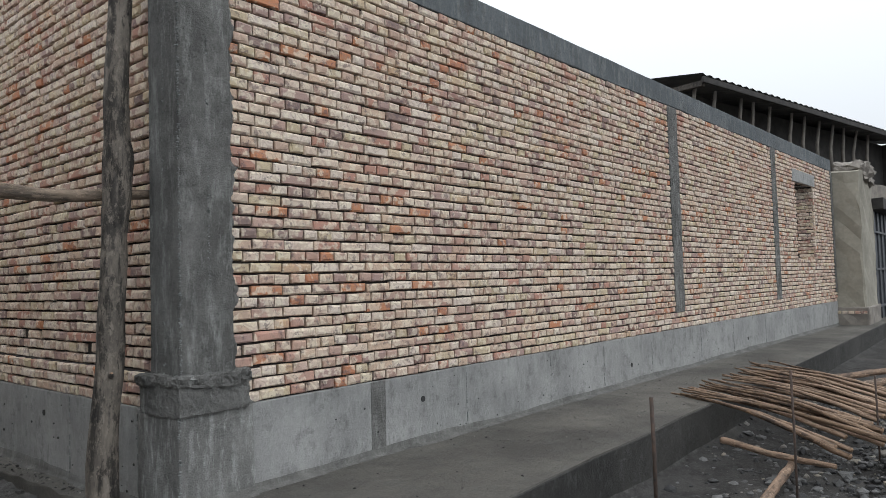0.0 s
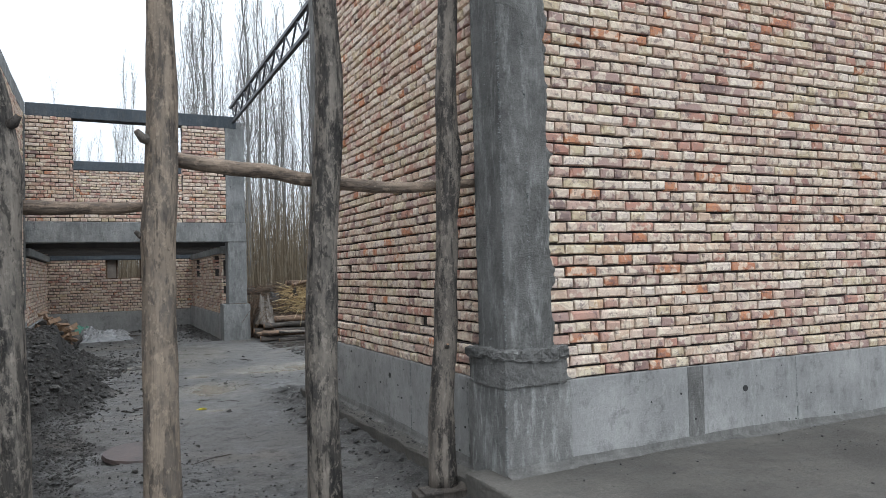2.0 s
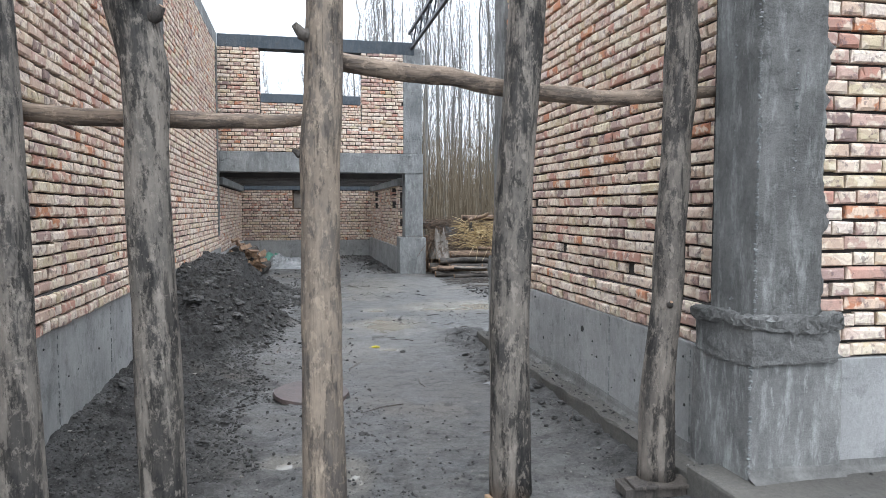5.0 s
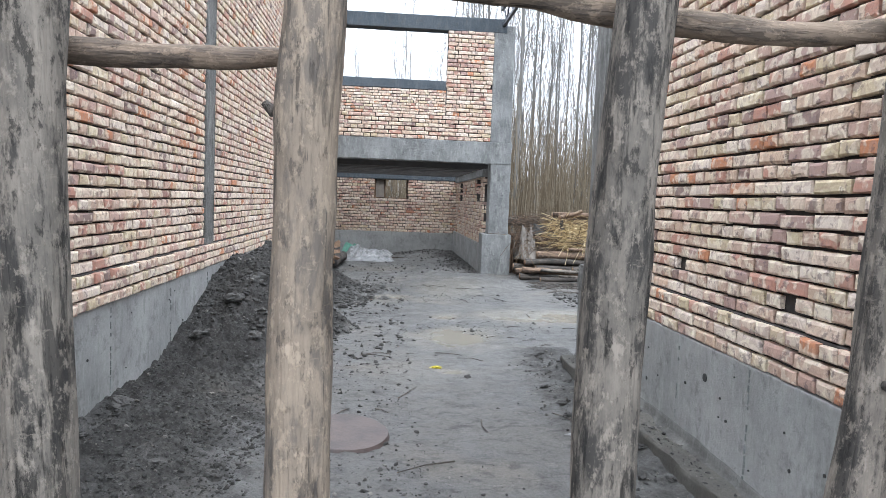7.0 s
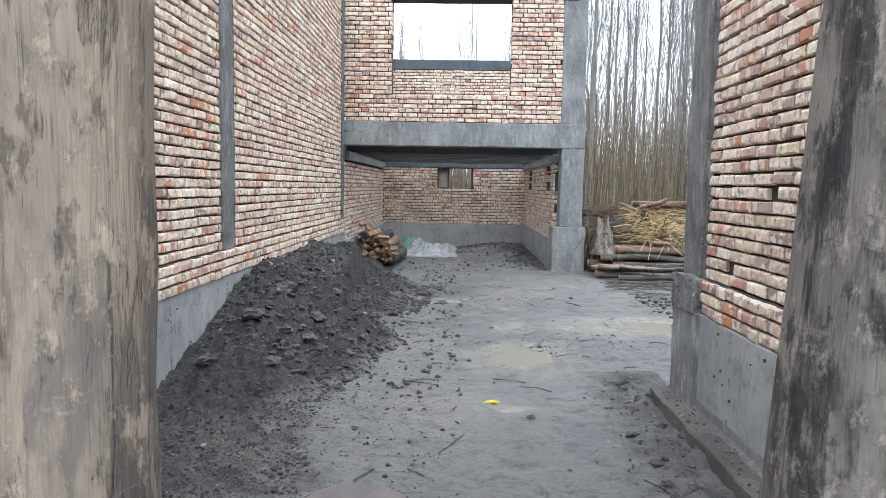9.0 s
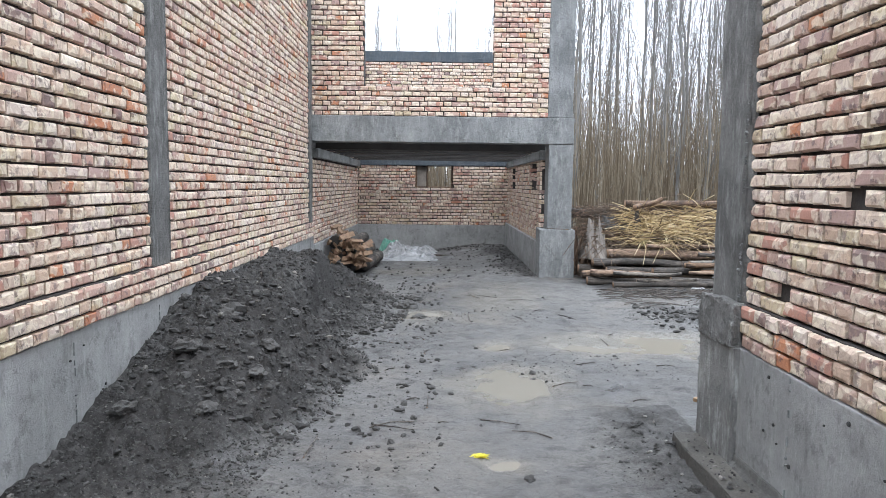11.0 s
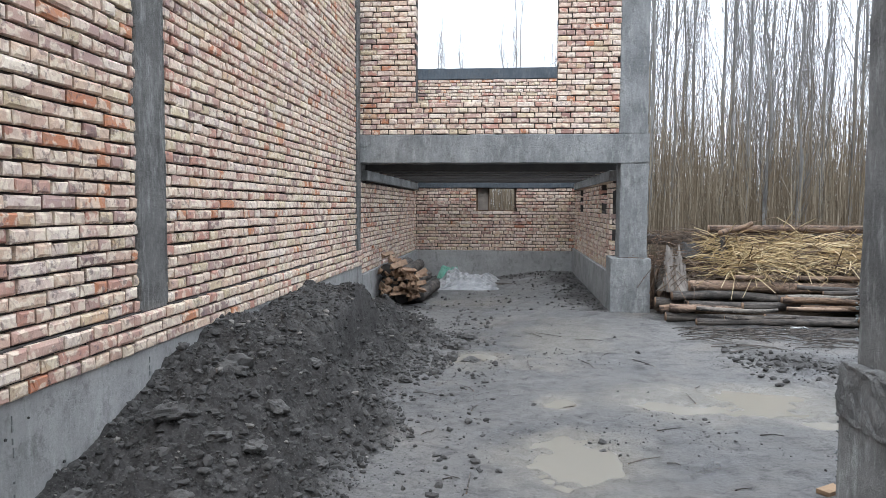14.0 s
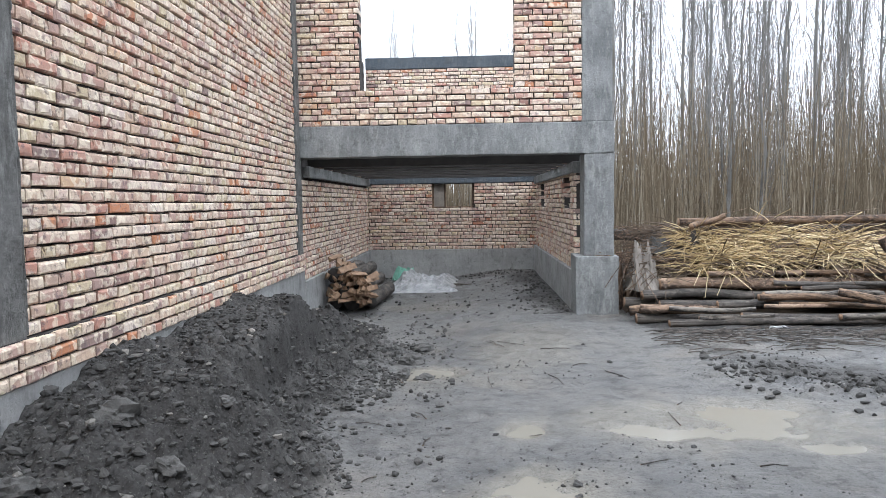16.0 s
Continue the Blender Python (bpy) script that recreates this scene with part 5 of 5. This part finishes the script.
def crumpled(name, x0, x1, y0, y1, z, height, mat, label, category, seed, sharp=1.0, n=34):
    """A crumpled sheet lying over something."""
    v = []
    for j in range(n + 1):
        for i in range(n + 1):
            u, w = i / n, j / n
            p = Vector((u * 3 + seed, w * 3, 0))
            edge = min(1.0, 5 * min(u, 1 - u, w, 1 - w))
            hump = edge * (0.45 + 0.55 * noise.noise(p * 0.9)) + sharp * 0.35 * abs(noise.noise(p * 3.0)) * edge + 0.15 * noise.noise(p * 8.0) * edge
            d = noise.noise_vector(p * 2.0) * 0.06
            v.append((x0 + (x1 - x0) * u + d.x + (1 - edge) * 0.1 * noise.noise(p * 1.7), y0 + (y1 - y0) * w + d.y, z + height * max(0.02, hump)))
    f = [(j * (n + 1) + i, j * (n + 1) + i + 1, (j + 1) * (n + 1) + i + 1, (j + 1) * (n + 1) + i) for j in range(n) for i in range(n)]
    ob = tagged(mesh_ob(name, v, f, mat), label, category)
    solid = ob.modifiers.new("thickness", "SOLIDIFY")
    solid.thickness = 0.004
    return ob


crumpled("tarpaulin", 3.2, 4.1, 15.95, 16.9, 0.93, 0.42, M_TARP, "dark crumpled tarpaulin over the timber stack", "tarpaulin", 3.0)
crumpled("sack_cloth", 3.02, 3.45, 15.62, 16.3, 0.45, 0.85, M_SACK, "pale sackcloth hanging at the stack's end", "cloth", 8.0)
crumpled("plastic_litter", 4.35, 4.65, 14.72, 14.84, 0.10, 0.07, M_PLASTIC, "crumpled white plastic scrap on the mud", "litter", 5.0, n=14)
for x, z1 in ((2.93, 0.95), (3.06, 0.9), (3.12, 0.7)):
    pole("stack_post", [(x, 16.2, 0.05), (x + 0.01, 16.2, 0.5), (x, 16.2, z1)], [0.05, 0.05, 0.045], M_STICK, "short brown post at the stack's end", "post", "stack posts", x)

# ---- inside the open room: firewood, plastic sheet, plank ----
for k, (x, z, rad) in enumerate(((-1.28, 0.13, 0.12), (-1.0, 0.12, 0.12), (-0.74, 0.11, 0.11), (-1.15, 0.33, 0.12), (-0.90, 0.31, 0.11), (-1.25, 0.55, 0.12), (-1.02, 0.52, 0.10))):
    y0 = 17.2 + lr.uniform(-0.15, 0.15)
    pts = [(x + 0.10 * j / 3, y0 + 1.7 * j / 3, z + 0.02 + lr.uniform(-0.01, 0.01)) for j in range(4)]
    pole("firewood_log", pts, [rad] * 4, M_BARK, "dark bark-covered firewood log", "log", "firewood logs", 20.0 + k, sides=12, end=M_DARKWOOD)
fr = random.Random(77)
for k in range(80):
    x, y = -1.32 + fr.uniform(0.0, 0.62), 16.85 + fr.uniform(-0.2, 0.3)
    z = (0.82 - 0.55 * (x + 1.3)) * fr.uniform(0.25, 1.0)
    wedge = bmesh.new()
    ln, w = fr.uniform(0.22, 0.38), fr.uniform(0.05, 0.09)
    vs = [wedge.verts.new(c) for c in ((0, 0, 0), (w, 0, 0.01), (w * 0.3, 0, w), (0, ln, 0.01), (w, ln, 0), (w * 0.45, ln, w * 0.9))]
    for q in ((0, 1, 2), (5, 4, 3), (0, 3, 4, 1), (1, 4, 5, 2), (2, 5, 3, 0)):
        wedge.faces.new([vs[i] for i in q])
    bmesh.ops.recalc_face_normals(wedge, faces=wedge.faces)
    me = bpy.data.meshes.new("split_wood")
    wedge.to_mesh(me)
    wedge.free()
    me.materials.append(M_CUT)
    ob = new("split_wood", me)
    ob.matrix_basis = pose(x, y, z, fr.uniform(-22, 22), fr.uniform(-30, 30), fr.uniform(-35, 35))
    tagged(ob, "split piece of orange firewood on the heap", "firewood", "split firewood")
crumpled("plastic_sheet", -0.75, 0.6, 19.2, 21.2, 0.0, 0.34, M_PLASTIC, "crumpled white plastic sheet on the room's floor", "plastic sheet", 1.0)
crumpled("green_net", -0.8, -0.3, 20.9, 21.4, 0.05, 0.38, M_GREEN, "crumpled green net behind the plastic sheet", "net", 2.0, n=20)
plank = empty("plank", (0.3, 20.3, 0.02), -20)
tagged(plank, "dark plank lying on the room's floor", "plank")
part("board", box(-0.1, 0.75, -0.06, 0.06, 0.0, 0.04, 0.004), M_BARK, plank)


# ---- stones, clods, twigs ----
def lump(r, size, flat=0.7):
    bm = bmesh.new()
    bmesh.ops.create_icosphere(bm, subdivisions=3, radius=size)
    o = Vector((r.uniform(0, 50), r.uniform(0, 50), 0))
    for v in bm.verts:
        v.co *= 1 + 0.55 * noise.noise(v.co / size * 1.1 + o) + 0.4 * noise.noise(v.co / size * 2.7 + o) + 0.22 * noise.noise(v.co / size * 6.0 + o)
        v.co.z *= flat
        v.co.z = max(v.co.z, -0.5 * size)
    return bm


sr = random.Random(90)
LUMPS = {}
for key, mat in (("stone", M_EARTHSTONE), ("clod", M_CLOD)):
    LUMPS[key] = []
    for i in range(6):
        bm = lump(sr, 1.0)
        me = bpy.data.meshes.new(key)
        bm.to_mesh(me)
        bm.free()
        me.materials.append(mat)
        LUMPS[key].append(me)


def drop_lump(kind, x, y, size, label, group):
    ob = new(kind, sr.choice(LUMPS[kind]))
    ob.matrix_basis = pose(x, y, top_of(x, y) + size * 0.12, sr.uniform(-20, 20), sr.uniform(-20, 20), sr.uniform(0, 360)) @ Matrix.Diagonal((size, size * sr.uniform(0.7, 1.1), size * sr.uniform(0.7, 1.0), 1))
    tagged(ob, label, kind, group)


for x, y, size in ((-0.80, 9.25, 0.085), (-0.95, 9.9, 0.11), (-0.62, 9.75, 0.075), (-0.75, 8.7, 0.06), (-0.6, 9.3, 0.06), (-0.3, 9.6, 0.05), (-0.55, 10.4, 0.05), (-0.1, 10.9, 0.05), (-1.05, 9.2, 0.09), (-1.2, 8.6, 0.07),
                   (0.25, 13.6, 0.12), (0.3, 14.2, 0.10), (0.42, 13.0, 0.09), (0.2, 13.1, 0.09), (-0.1, 14.0, 0.10), (-0.25, 13.3, 0.08), (0.1, 12.4, 0.06), (-0.15, 12.0, 0.07), (-1.25, 7.0, 0.08), (-0.75, 6.1, 0.06), (-0.5, 5.6, 0.05), (-0.42, 6.0, 0.05)):
    drop_lump("stone", x, y, size, "grey earth-caked stone on the soil", "stones on the soil")
for _ in range(60):
    x, y = sr.uniform(-0.9, 2.6), sr.uniform(4.8, 15.0)
    drop_lump("clod", x, y, sr.uniform(0.010, 0.028), "dark crumb of soil on the wet mud", "clods on the mud")
for _ in range(60):
    x, y = sr.uniform(1.75, 2.15), sr.uniform(5.2, 9.2)
    drop_lump("clod", x, y, 0.012 + 0.03 * sr.random() ** 3, "dark crumb of soil beside the cement strip", "clods by the strip")


ico = bmesh.new()
bmesh.ops.create_icosphere(ico, subdivisions=1, radius=1.0)
ico.verts.ensure_lookup_table()
LUMP_V = np.array([tuple(v.co) for v in ico.verts])
LUMP_F = np.array([[v.index for v in q.verts] for q in ico.faces])
ico.free()


def crumbs(name, spots, mat, label, category):
    """Many small lumps joined."""
    r = np.random.default_rng(len(spots))
    at = np.array(spots)
    count = len(at)
    shape = LUMP_V[None] * r.uniform(0.6, 1.3, (count, len(LUMP_V), 1)) * r.uniform(0.55, 1.25, (count, 1, 3)) * (1, 1, 0.72)
    a = r.uniform(0, 6.28, count)
    ca, sa = np.cos(a)[:, None], np.sin(a)[:, None]
    turned = np.stack([shape[:, :, 0] * ca - shape[:, :, 1] * sa, shape[:, :, 0] * sa + shape[:, :, 1] * ca, shape[:, :, 2] + 0.2], 2)
    v = (turned * at[:, 3][:, None, None] + at[:, :3][:, None, :]).reshape(-1, 3)
    f = (LUMP_F[None] + (np.arange(count) * len(LUMP_V))[:, None, None]).reshape(-1, 3)
    return tagged(mesh_ob(name, v.tolist(), f.tolist(), mat), label, category, kind="stuff")


cr = random.Random(15)
soil_spots = []
while len(soil_spots) < 30000:
    x, y = -1.4 + 2.1 * cr.random() ** 1.1, cr.uniform(4.6, 15.8)
    if mound_height(x, y) > ground_height(x, y) - 0.01 or cr.random() < 0.08:
        soil_spots.append((x, y, top_of(x, y), 0.006 + (0.034 if y > 8.8 else 0.014) * cr.random() ** 7))
crumbs("soil_crumbs", soil_spots, M_GRAIN, "dark crumbs of soil over the heap", "soil")
mud_spots = []
while len(mud_spots) < 11000:
    x, y = cr.uniform(-1.3, 4.5), cr.uniform(3.0, 15.0)
    thick = noise.noise(Vector((x * 0.8, y * 0.8, 4))) + 0.9 * smooth_step(0.5, 0.0, abs(x - 2.0)) * (y < 9.4) + 0.6 * smooth_step(0.5, -0.8, x) + 0.25 * smooth_step(7.5, 4.5, y)
    thick += 0.9 * smooth_step(0.7, 0.1, abs(y - 12.6 + (x - 4) * 0.55)) * (x > 2.9)
    if thick > cr.uniform(0.05, 1.3) and not (x > 2.05 and y < 8.8):
        mud_spots.append((x, y, ground_height(x, y) + 0.001, 0.0025 + 0.012 * cr.random() ** 4))
crumbs("mud_crumbs", mud_spots, M_CRUMB, "dark crumbs scattered over the mud", "crumbs")
room_spots = []
while len(room_spots) < 1500:
    x, y = cr.uniform(-1.3, 2.25), cr.uniform(15.8, 22.0)
    if cr.random() < 0.15 + smooth_step(0.9, 0.1, 2.25 - x) + smooth_step(1.2, 0.2, 22.0 - y):
        room_spots.append((x, y, ground_height(x, y) + 0.001, 0.006 + 0.03 * cr.random() ** 3))
crumbs("room_crumbs", room_spots, M_GRAIN, "dark crumbs along the room's walls", "crumbs")
ridge_spots = []
for _ in range(1500):
    x = cr.uniform(3.2, 7.5)
    y = 12.7 - (x - 4) * 0.55 + cr.gauss(0, 0.4)
    ridge_spots.append((x, y, ground_height(x, y), 0.008 + 0.04 * cr.random() ** 3))
crumbs("churned_mud", ridge_spots, M_GRAIN, "churned dark mud lumps in the yard", "mud lumps")
crumbs("apron_crumbs", [(cr.uniform(2.3, 12), cr.uniform(2.7, 4.0), 0.187, 0.003 + 0.009 * cr.random() ** 3) for _ in range(500)], M_CRUMB, "crumbs of mortar on the cement apron", "crumbs")
grit = []
for gx, gy, z0, z1, count in ((CX - 0.012, CY - 0.047, 1.0, 4.2, 420), (CX + 0.19, CY - 0.047, 1.0, 4.2, 300), (CX - 0.036, CY - 0.062, 0.2, PL, 110), (CX - 0.012, CY + 0.14, 1.0, 4.2, 120),
                              (CX + 0.02, SIDE_END - 0.36, 1.0, 3.6, 160), (CX + 0.02, SIDE_END + 0.02, 1.0, 3.6, 160), (CX - 0.03, SIDE_END + 0.04, 0.1, PL, 60)):
    for _ in range(count):
        z = cr.uniform(z0, z1)
        if noise.noise(Vector((gx * 9, gy * 9, z * 3.0))) > -0.12:
            grit.append((gx + cr.gauss(0, 0.004), gy + cr.gauss(0, 0.004), z, 0.004 + 0.006 * cr.random() ** 2))
crumbs("column_grit", grit, M_FIN, "grit of grout along the columns' edges", "grit")
crumbs("strip_crumbs", [(cr.uniform(2.14, 2.29), cr.uniform(4.3, 8.7), 0.128, 0.004 + 0.012 * cr.random() ** 3) for _ in range(350)], M_CRUMB, "crumbs of mortar on the cement strip", "crumbs")
for _ in range(46):
    x, y = cr.uniform(-0.3, 3.0), cr.uniform(5.0, 14.5)
    if x > 2.0 and y < 9:
        continue
    a, ln = cr.uniform(0, 6.28), cr.uniform(0.08, 0.4)
    x1, y1 = x + ln * math.cos(a), y + ln * math.sin(a)
    pts = [(x, y, ground_height(x, y) + 0.006), ((x + x1) / 2 + cr.uniform(-0.02, 0.02), (y + y1) / 2, ground_height((x + x1) / 2, (y + y1) / 2) + 0.012), (x1, y1, ground_height(x1, y1) + 0.006)]
    v, f, s = tube(pts, [0.005, 0.004, 0.003], 5)
    tagged(mesh_ob("twig", v, f, [M_BARK if cr.random() < 0.6 else M_POLE, M_CUT], None, True, s), "thin dry twig lying on the mud", "twig", "twigs on the mud")

# manhole cover, wrapper, board by the far pedestal
manhole = new("manhole_cover")
manhole.matrix_basis = pose(0.20, 6.72, ground_height(0.2, 6.72) + 0.012, 2.5, 2.0, 0)
tagged(manhole, "round brown manhole cover lying on the mud", "manhole cover")
bm = bmesh.new()
bmesh.ops.create_cone(bm, cap_ends=True, segments=48, radius1=0.31, radius2=0.30, depth=0.03, matrix=Matrix.Translation((0, 0, 0.018)))
for v in bm.verts:
    v.co *= 1 + 0.05 * noise.noise(v.co * 5.0) + 0.03 * noise.noise(v.co * 17.0)
part("disc", bm, M_LID, manhole)
crumpled("snack_wrapper", 0.92, 0.955, 8.58, 8.605, ground_height(0.93, 8.6) + 0.004, 0.02, M_YELLOW, "small crumpled yellow wrapper on the mud", "litter", 6.0, n=8)
crumpled("paper_scrap", 1.72, 1.86, 6.72, 6.82, ground_height(1.8, 6.8) + 0.004, 0.05, M_PLASTIC, "small crumpled white plastic scrap on the mud", "litter", 7.0, n=8)
off_board = empty("offcut_board", (2.75, 9.80, ground_height(2.75, 9.80)), 35)
tagged(off_board, "short sawn offcut lying on the mud", "board")
part("board", box(-0.13, 0.13, -0.04, 0.04, 0.0, 0.03, 0.004), M_BOARD, off_board)

# ---- in front of the house: sticks, gravel, bars ----
for k in range(40):
    tx = 7.35 + 3.2 * (k / 40) + cr.uniform(-0.25, 0.25)
    ty, tz = cr.uniform(2.8, 3.1), 0.21 + cr.uniform(0, 0.08)
    ln = cr.uniform(1.6, 1.95)
    ex, ey = tx - 0.75 + cr.uniform(-0.2, 0.2), ty - ln
    pts = [(ex, ey, 0.0 + cr.uniform(0, 0.1)), ((ex + tx) / 2 + cr.uniform(-0.06, 0.06), (ey + ty) / 2, 0.14 + cr.uniform(0, 0.1)), (tx, ty, tz)]
    pole("stick", pts, [cr.uniform(0.020, 0.032), 0.018, 0.009], M_RED if k % 3 else M_STICK, "long thin peeled stick in a loose bundle", "stick", "bundle of sticks", k * 1.7, sides=6)
for pts, rad in (([(5.3, 1.62, -0.2), (6.0, 1.66, -0.17), (6.8, 1.68, -0.12)], 0.045), ([(6.75, 2.3, -0.02), (6.6, 1.8, -0.06), (6.45, 1.3, -0.06)], 0.032), ([(9.5, 2.2, 0.0), (10.5, 1.6, 0.05), (11.6, 1.1, 0.05)], 0.06), ([(9.8, 2.3, 0.1), (10.7, 1.7, 0.15), (11.8, 1.2, 0.15)], 0.05)):
    pole("branch", pts, [rad, rad * 0.9, rad * 0.7], M_RED, "thick peeled branch lying on the gravel", "branch", "branches on the gravel", rad * 100, sides=9)
for x, y, z0, z1 in ((5.1, 2.27, -0.3, 0.62), (5.7, 1.43, -0.3, 0.80), (7.6, 1.15, -0.3, 0.55)):
    v, f, s = tube([(x, y, z0), (x + 0.01, y, (z0 + z1) / 2), (x - 0.005, y, z1)], [0.016 if x < 5.5 else 0.009] * 3, 7)
    bar = empty("steel_bar")
    tagged(bar, "rusty steel bar standing in the ground", "steel bar", "steel bars")
    mesh_ob("rod", v, f, M_RUST, bar, True)
grav = []
for _ in range(9000):
    x, y = cr.uniform(4.2, 12.5), cr.uniform(0.2, 2.6)
    if cr.random() < smooth_step(1.5, 2.3, y) * 0.85:
        continue
    heap = 0.16 * smooth_step(1.5, 0.6, y) * smooth_step(5.0, 7.5, x)
    grav.append((x, y, ground_height(x, y) + heap * cr.uniform(0.3, 1.0) - 0.01, 0.008 + 0.05 * cr.random() ** 3))
crumbs("gravel", grav, M_STONE, "grey river gravel in front of the apron", "gravel")

# ---- neighbouring barn and gate at the end of the house ----
nb = empty("neighbour_house")
tagged(nb, "plastered mud house with dark gate beside the brick house", "house")
part("wall", rough_box(19.42, 21.4, 2.86, 7.5, -0.2, 4.0, 0.35, 0.05, 0.05), M_PLASTER, nb)
part("ragged_top", rough_box(19.9, 21.45, 2.80, 3.5, 3.75, 4.25, 0.12, 0.12, 0.08), M_SACK, nb, "crumbling mud and straw wall top")
part("foot", rough_box(19.36, 21.4, 2.80, 3.6, -0.2, 0.62, 0.25, 0.03, 0.03), M_SACK, nb, "crumbling mud brick foot")
for i in range(5):
    part("foot_brick", box(19.34, 19.6, 2.84 + i * 0.14, 2.96 + i * 0.14, 0.46, 0.53, 0.008), M_BRICK, nb)
gate = part("gate", box(21.4, 27.5, 2.92, 2.98, 0.0, 3.1, 0.01), M_GATE, nb, "dark grey steel gate")
for i in range(9):
    part("gate_bar", box(21.5 + i * 0.72, 21.56 + i * 0.72, 2.88, 2.93, 0.0, 3.1, 0.005), M_GATE, gate)
for z in (0.5, 1.5, 2.5):
    part("gate_rail", box(21.4, 27.5, 2.86, 2.92, z, z + 0.06, 0.005), M_GATE, gate)
part("lintel", rough_box(21.3, 27.6, 2.6, 3.0, 3.1, 3.4, 0.5, 0.02), M_DARKWOOD, nb)
part("far_wall", rough_box(27.5, 44, 2.4, 3.0, -0.2, 3.6, 0.8, 0.05), M_PLASTER, nb)
barn = new("barn")
barn.matrix_basis = pose(19.15, 6.27, 0, 0, 0, -11.5)
tagged(barn, "open hay barn with a dark sheet roof on crooked posts", "barn")
part("loft", rough_box(0.3, 17, 0.5, 7.0, 0.0, 4.9, 0.8, 0.05), M_SACK, barn)
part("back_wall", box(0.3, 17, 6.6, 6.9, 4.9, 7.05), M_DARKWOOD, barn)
# near-black panels added under the open roof to close it against the sky
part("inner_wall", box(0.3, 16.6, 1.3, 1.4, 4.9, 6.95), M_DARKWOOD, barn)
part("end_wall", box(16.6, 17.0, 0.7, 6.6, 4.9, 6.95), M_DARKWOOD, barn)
bm = bmesh.new()
n = 150
ridge = [[bm.verts.new((-0.2 + 18.0 * i / n, yy, zz + 0.035 * math.cos(i * 1.9))) for i in range(n + 1)] for yy, zz in ((0.0, 6.98), (3.5, 7.5), (7.4, 7.1))]
for a, b in zip(ridge, ridge[1:]):
    for i in range(n):
        bm.faces.new((a[i], a[i + 1], b[i + 1], b[i]))
roof = part("roof", bm, M_SHEET, barn)
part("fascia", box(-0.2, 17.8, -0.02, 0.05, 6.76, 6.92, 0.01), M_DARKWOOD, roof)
part("rafter", box(-0.1, 0.05, 0.1, 7.2, 6.7, 6.85, 0.01), M_BARK, roof)
br = random.Random(4)
for i in range(12):
    x = 0.35 + i * 1.12 + br.uniform(-0.2, 0.2)
    v, f, s = tube([(x, 0.6, 4.85), (x + br.uniform(-0.08, 0.08), 0.6, 6.0), (x + br.uniform(-0.1, 0.1), 0.5, 6.85)], [0.07, 0.06, 0.05], 8)
    mesh_ob("post", v, f, M_SACK, barn, True)
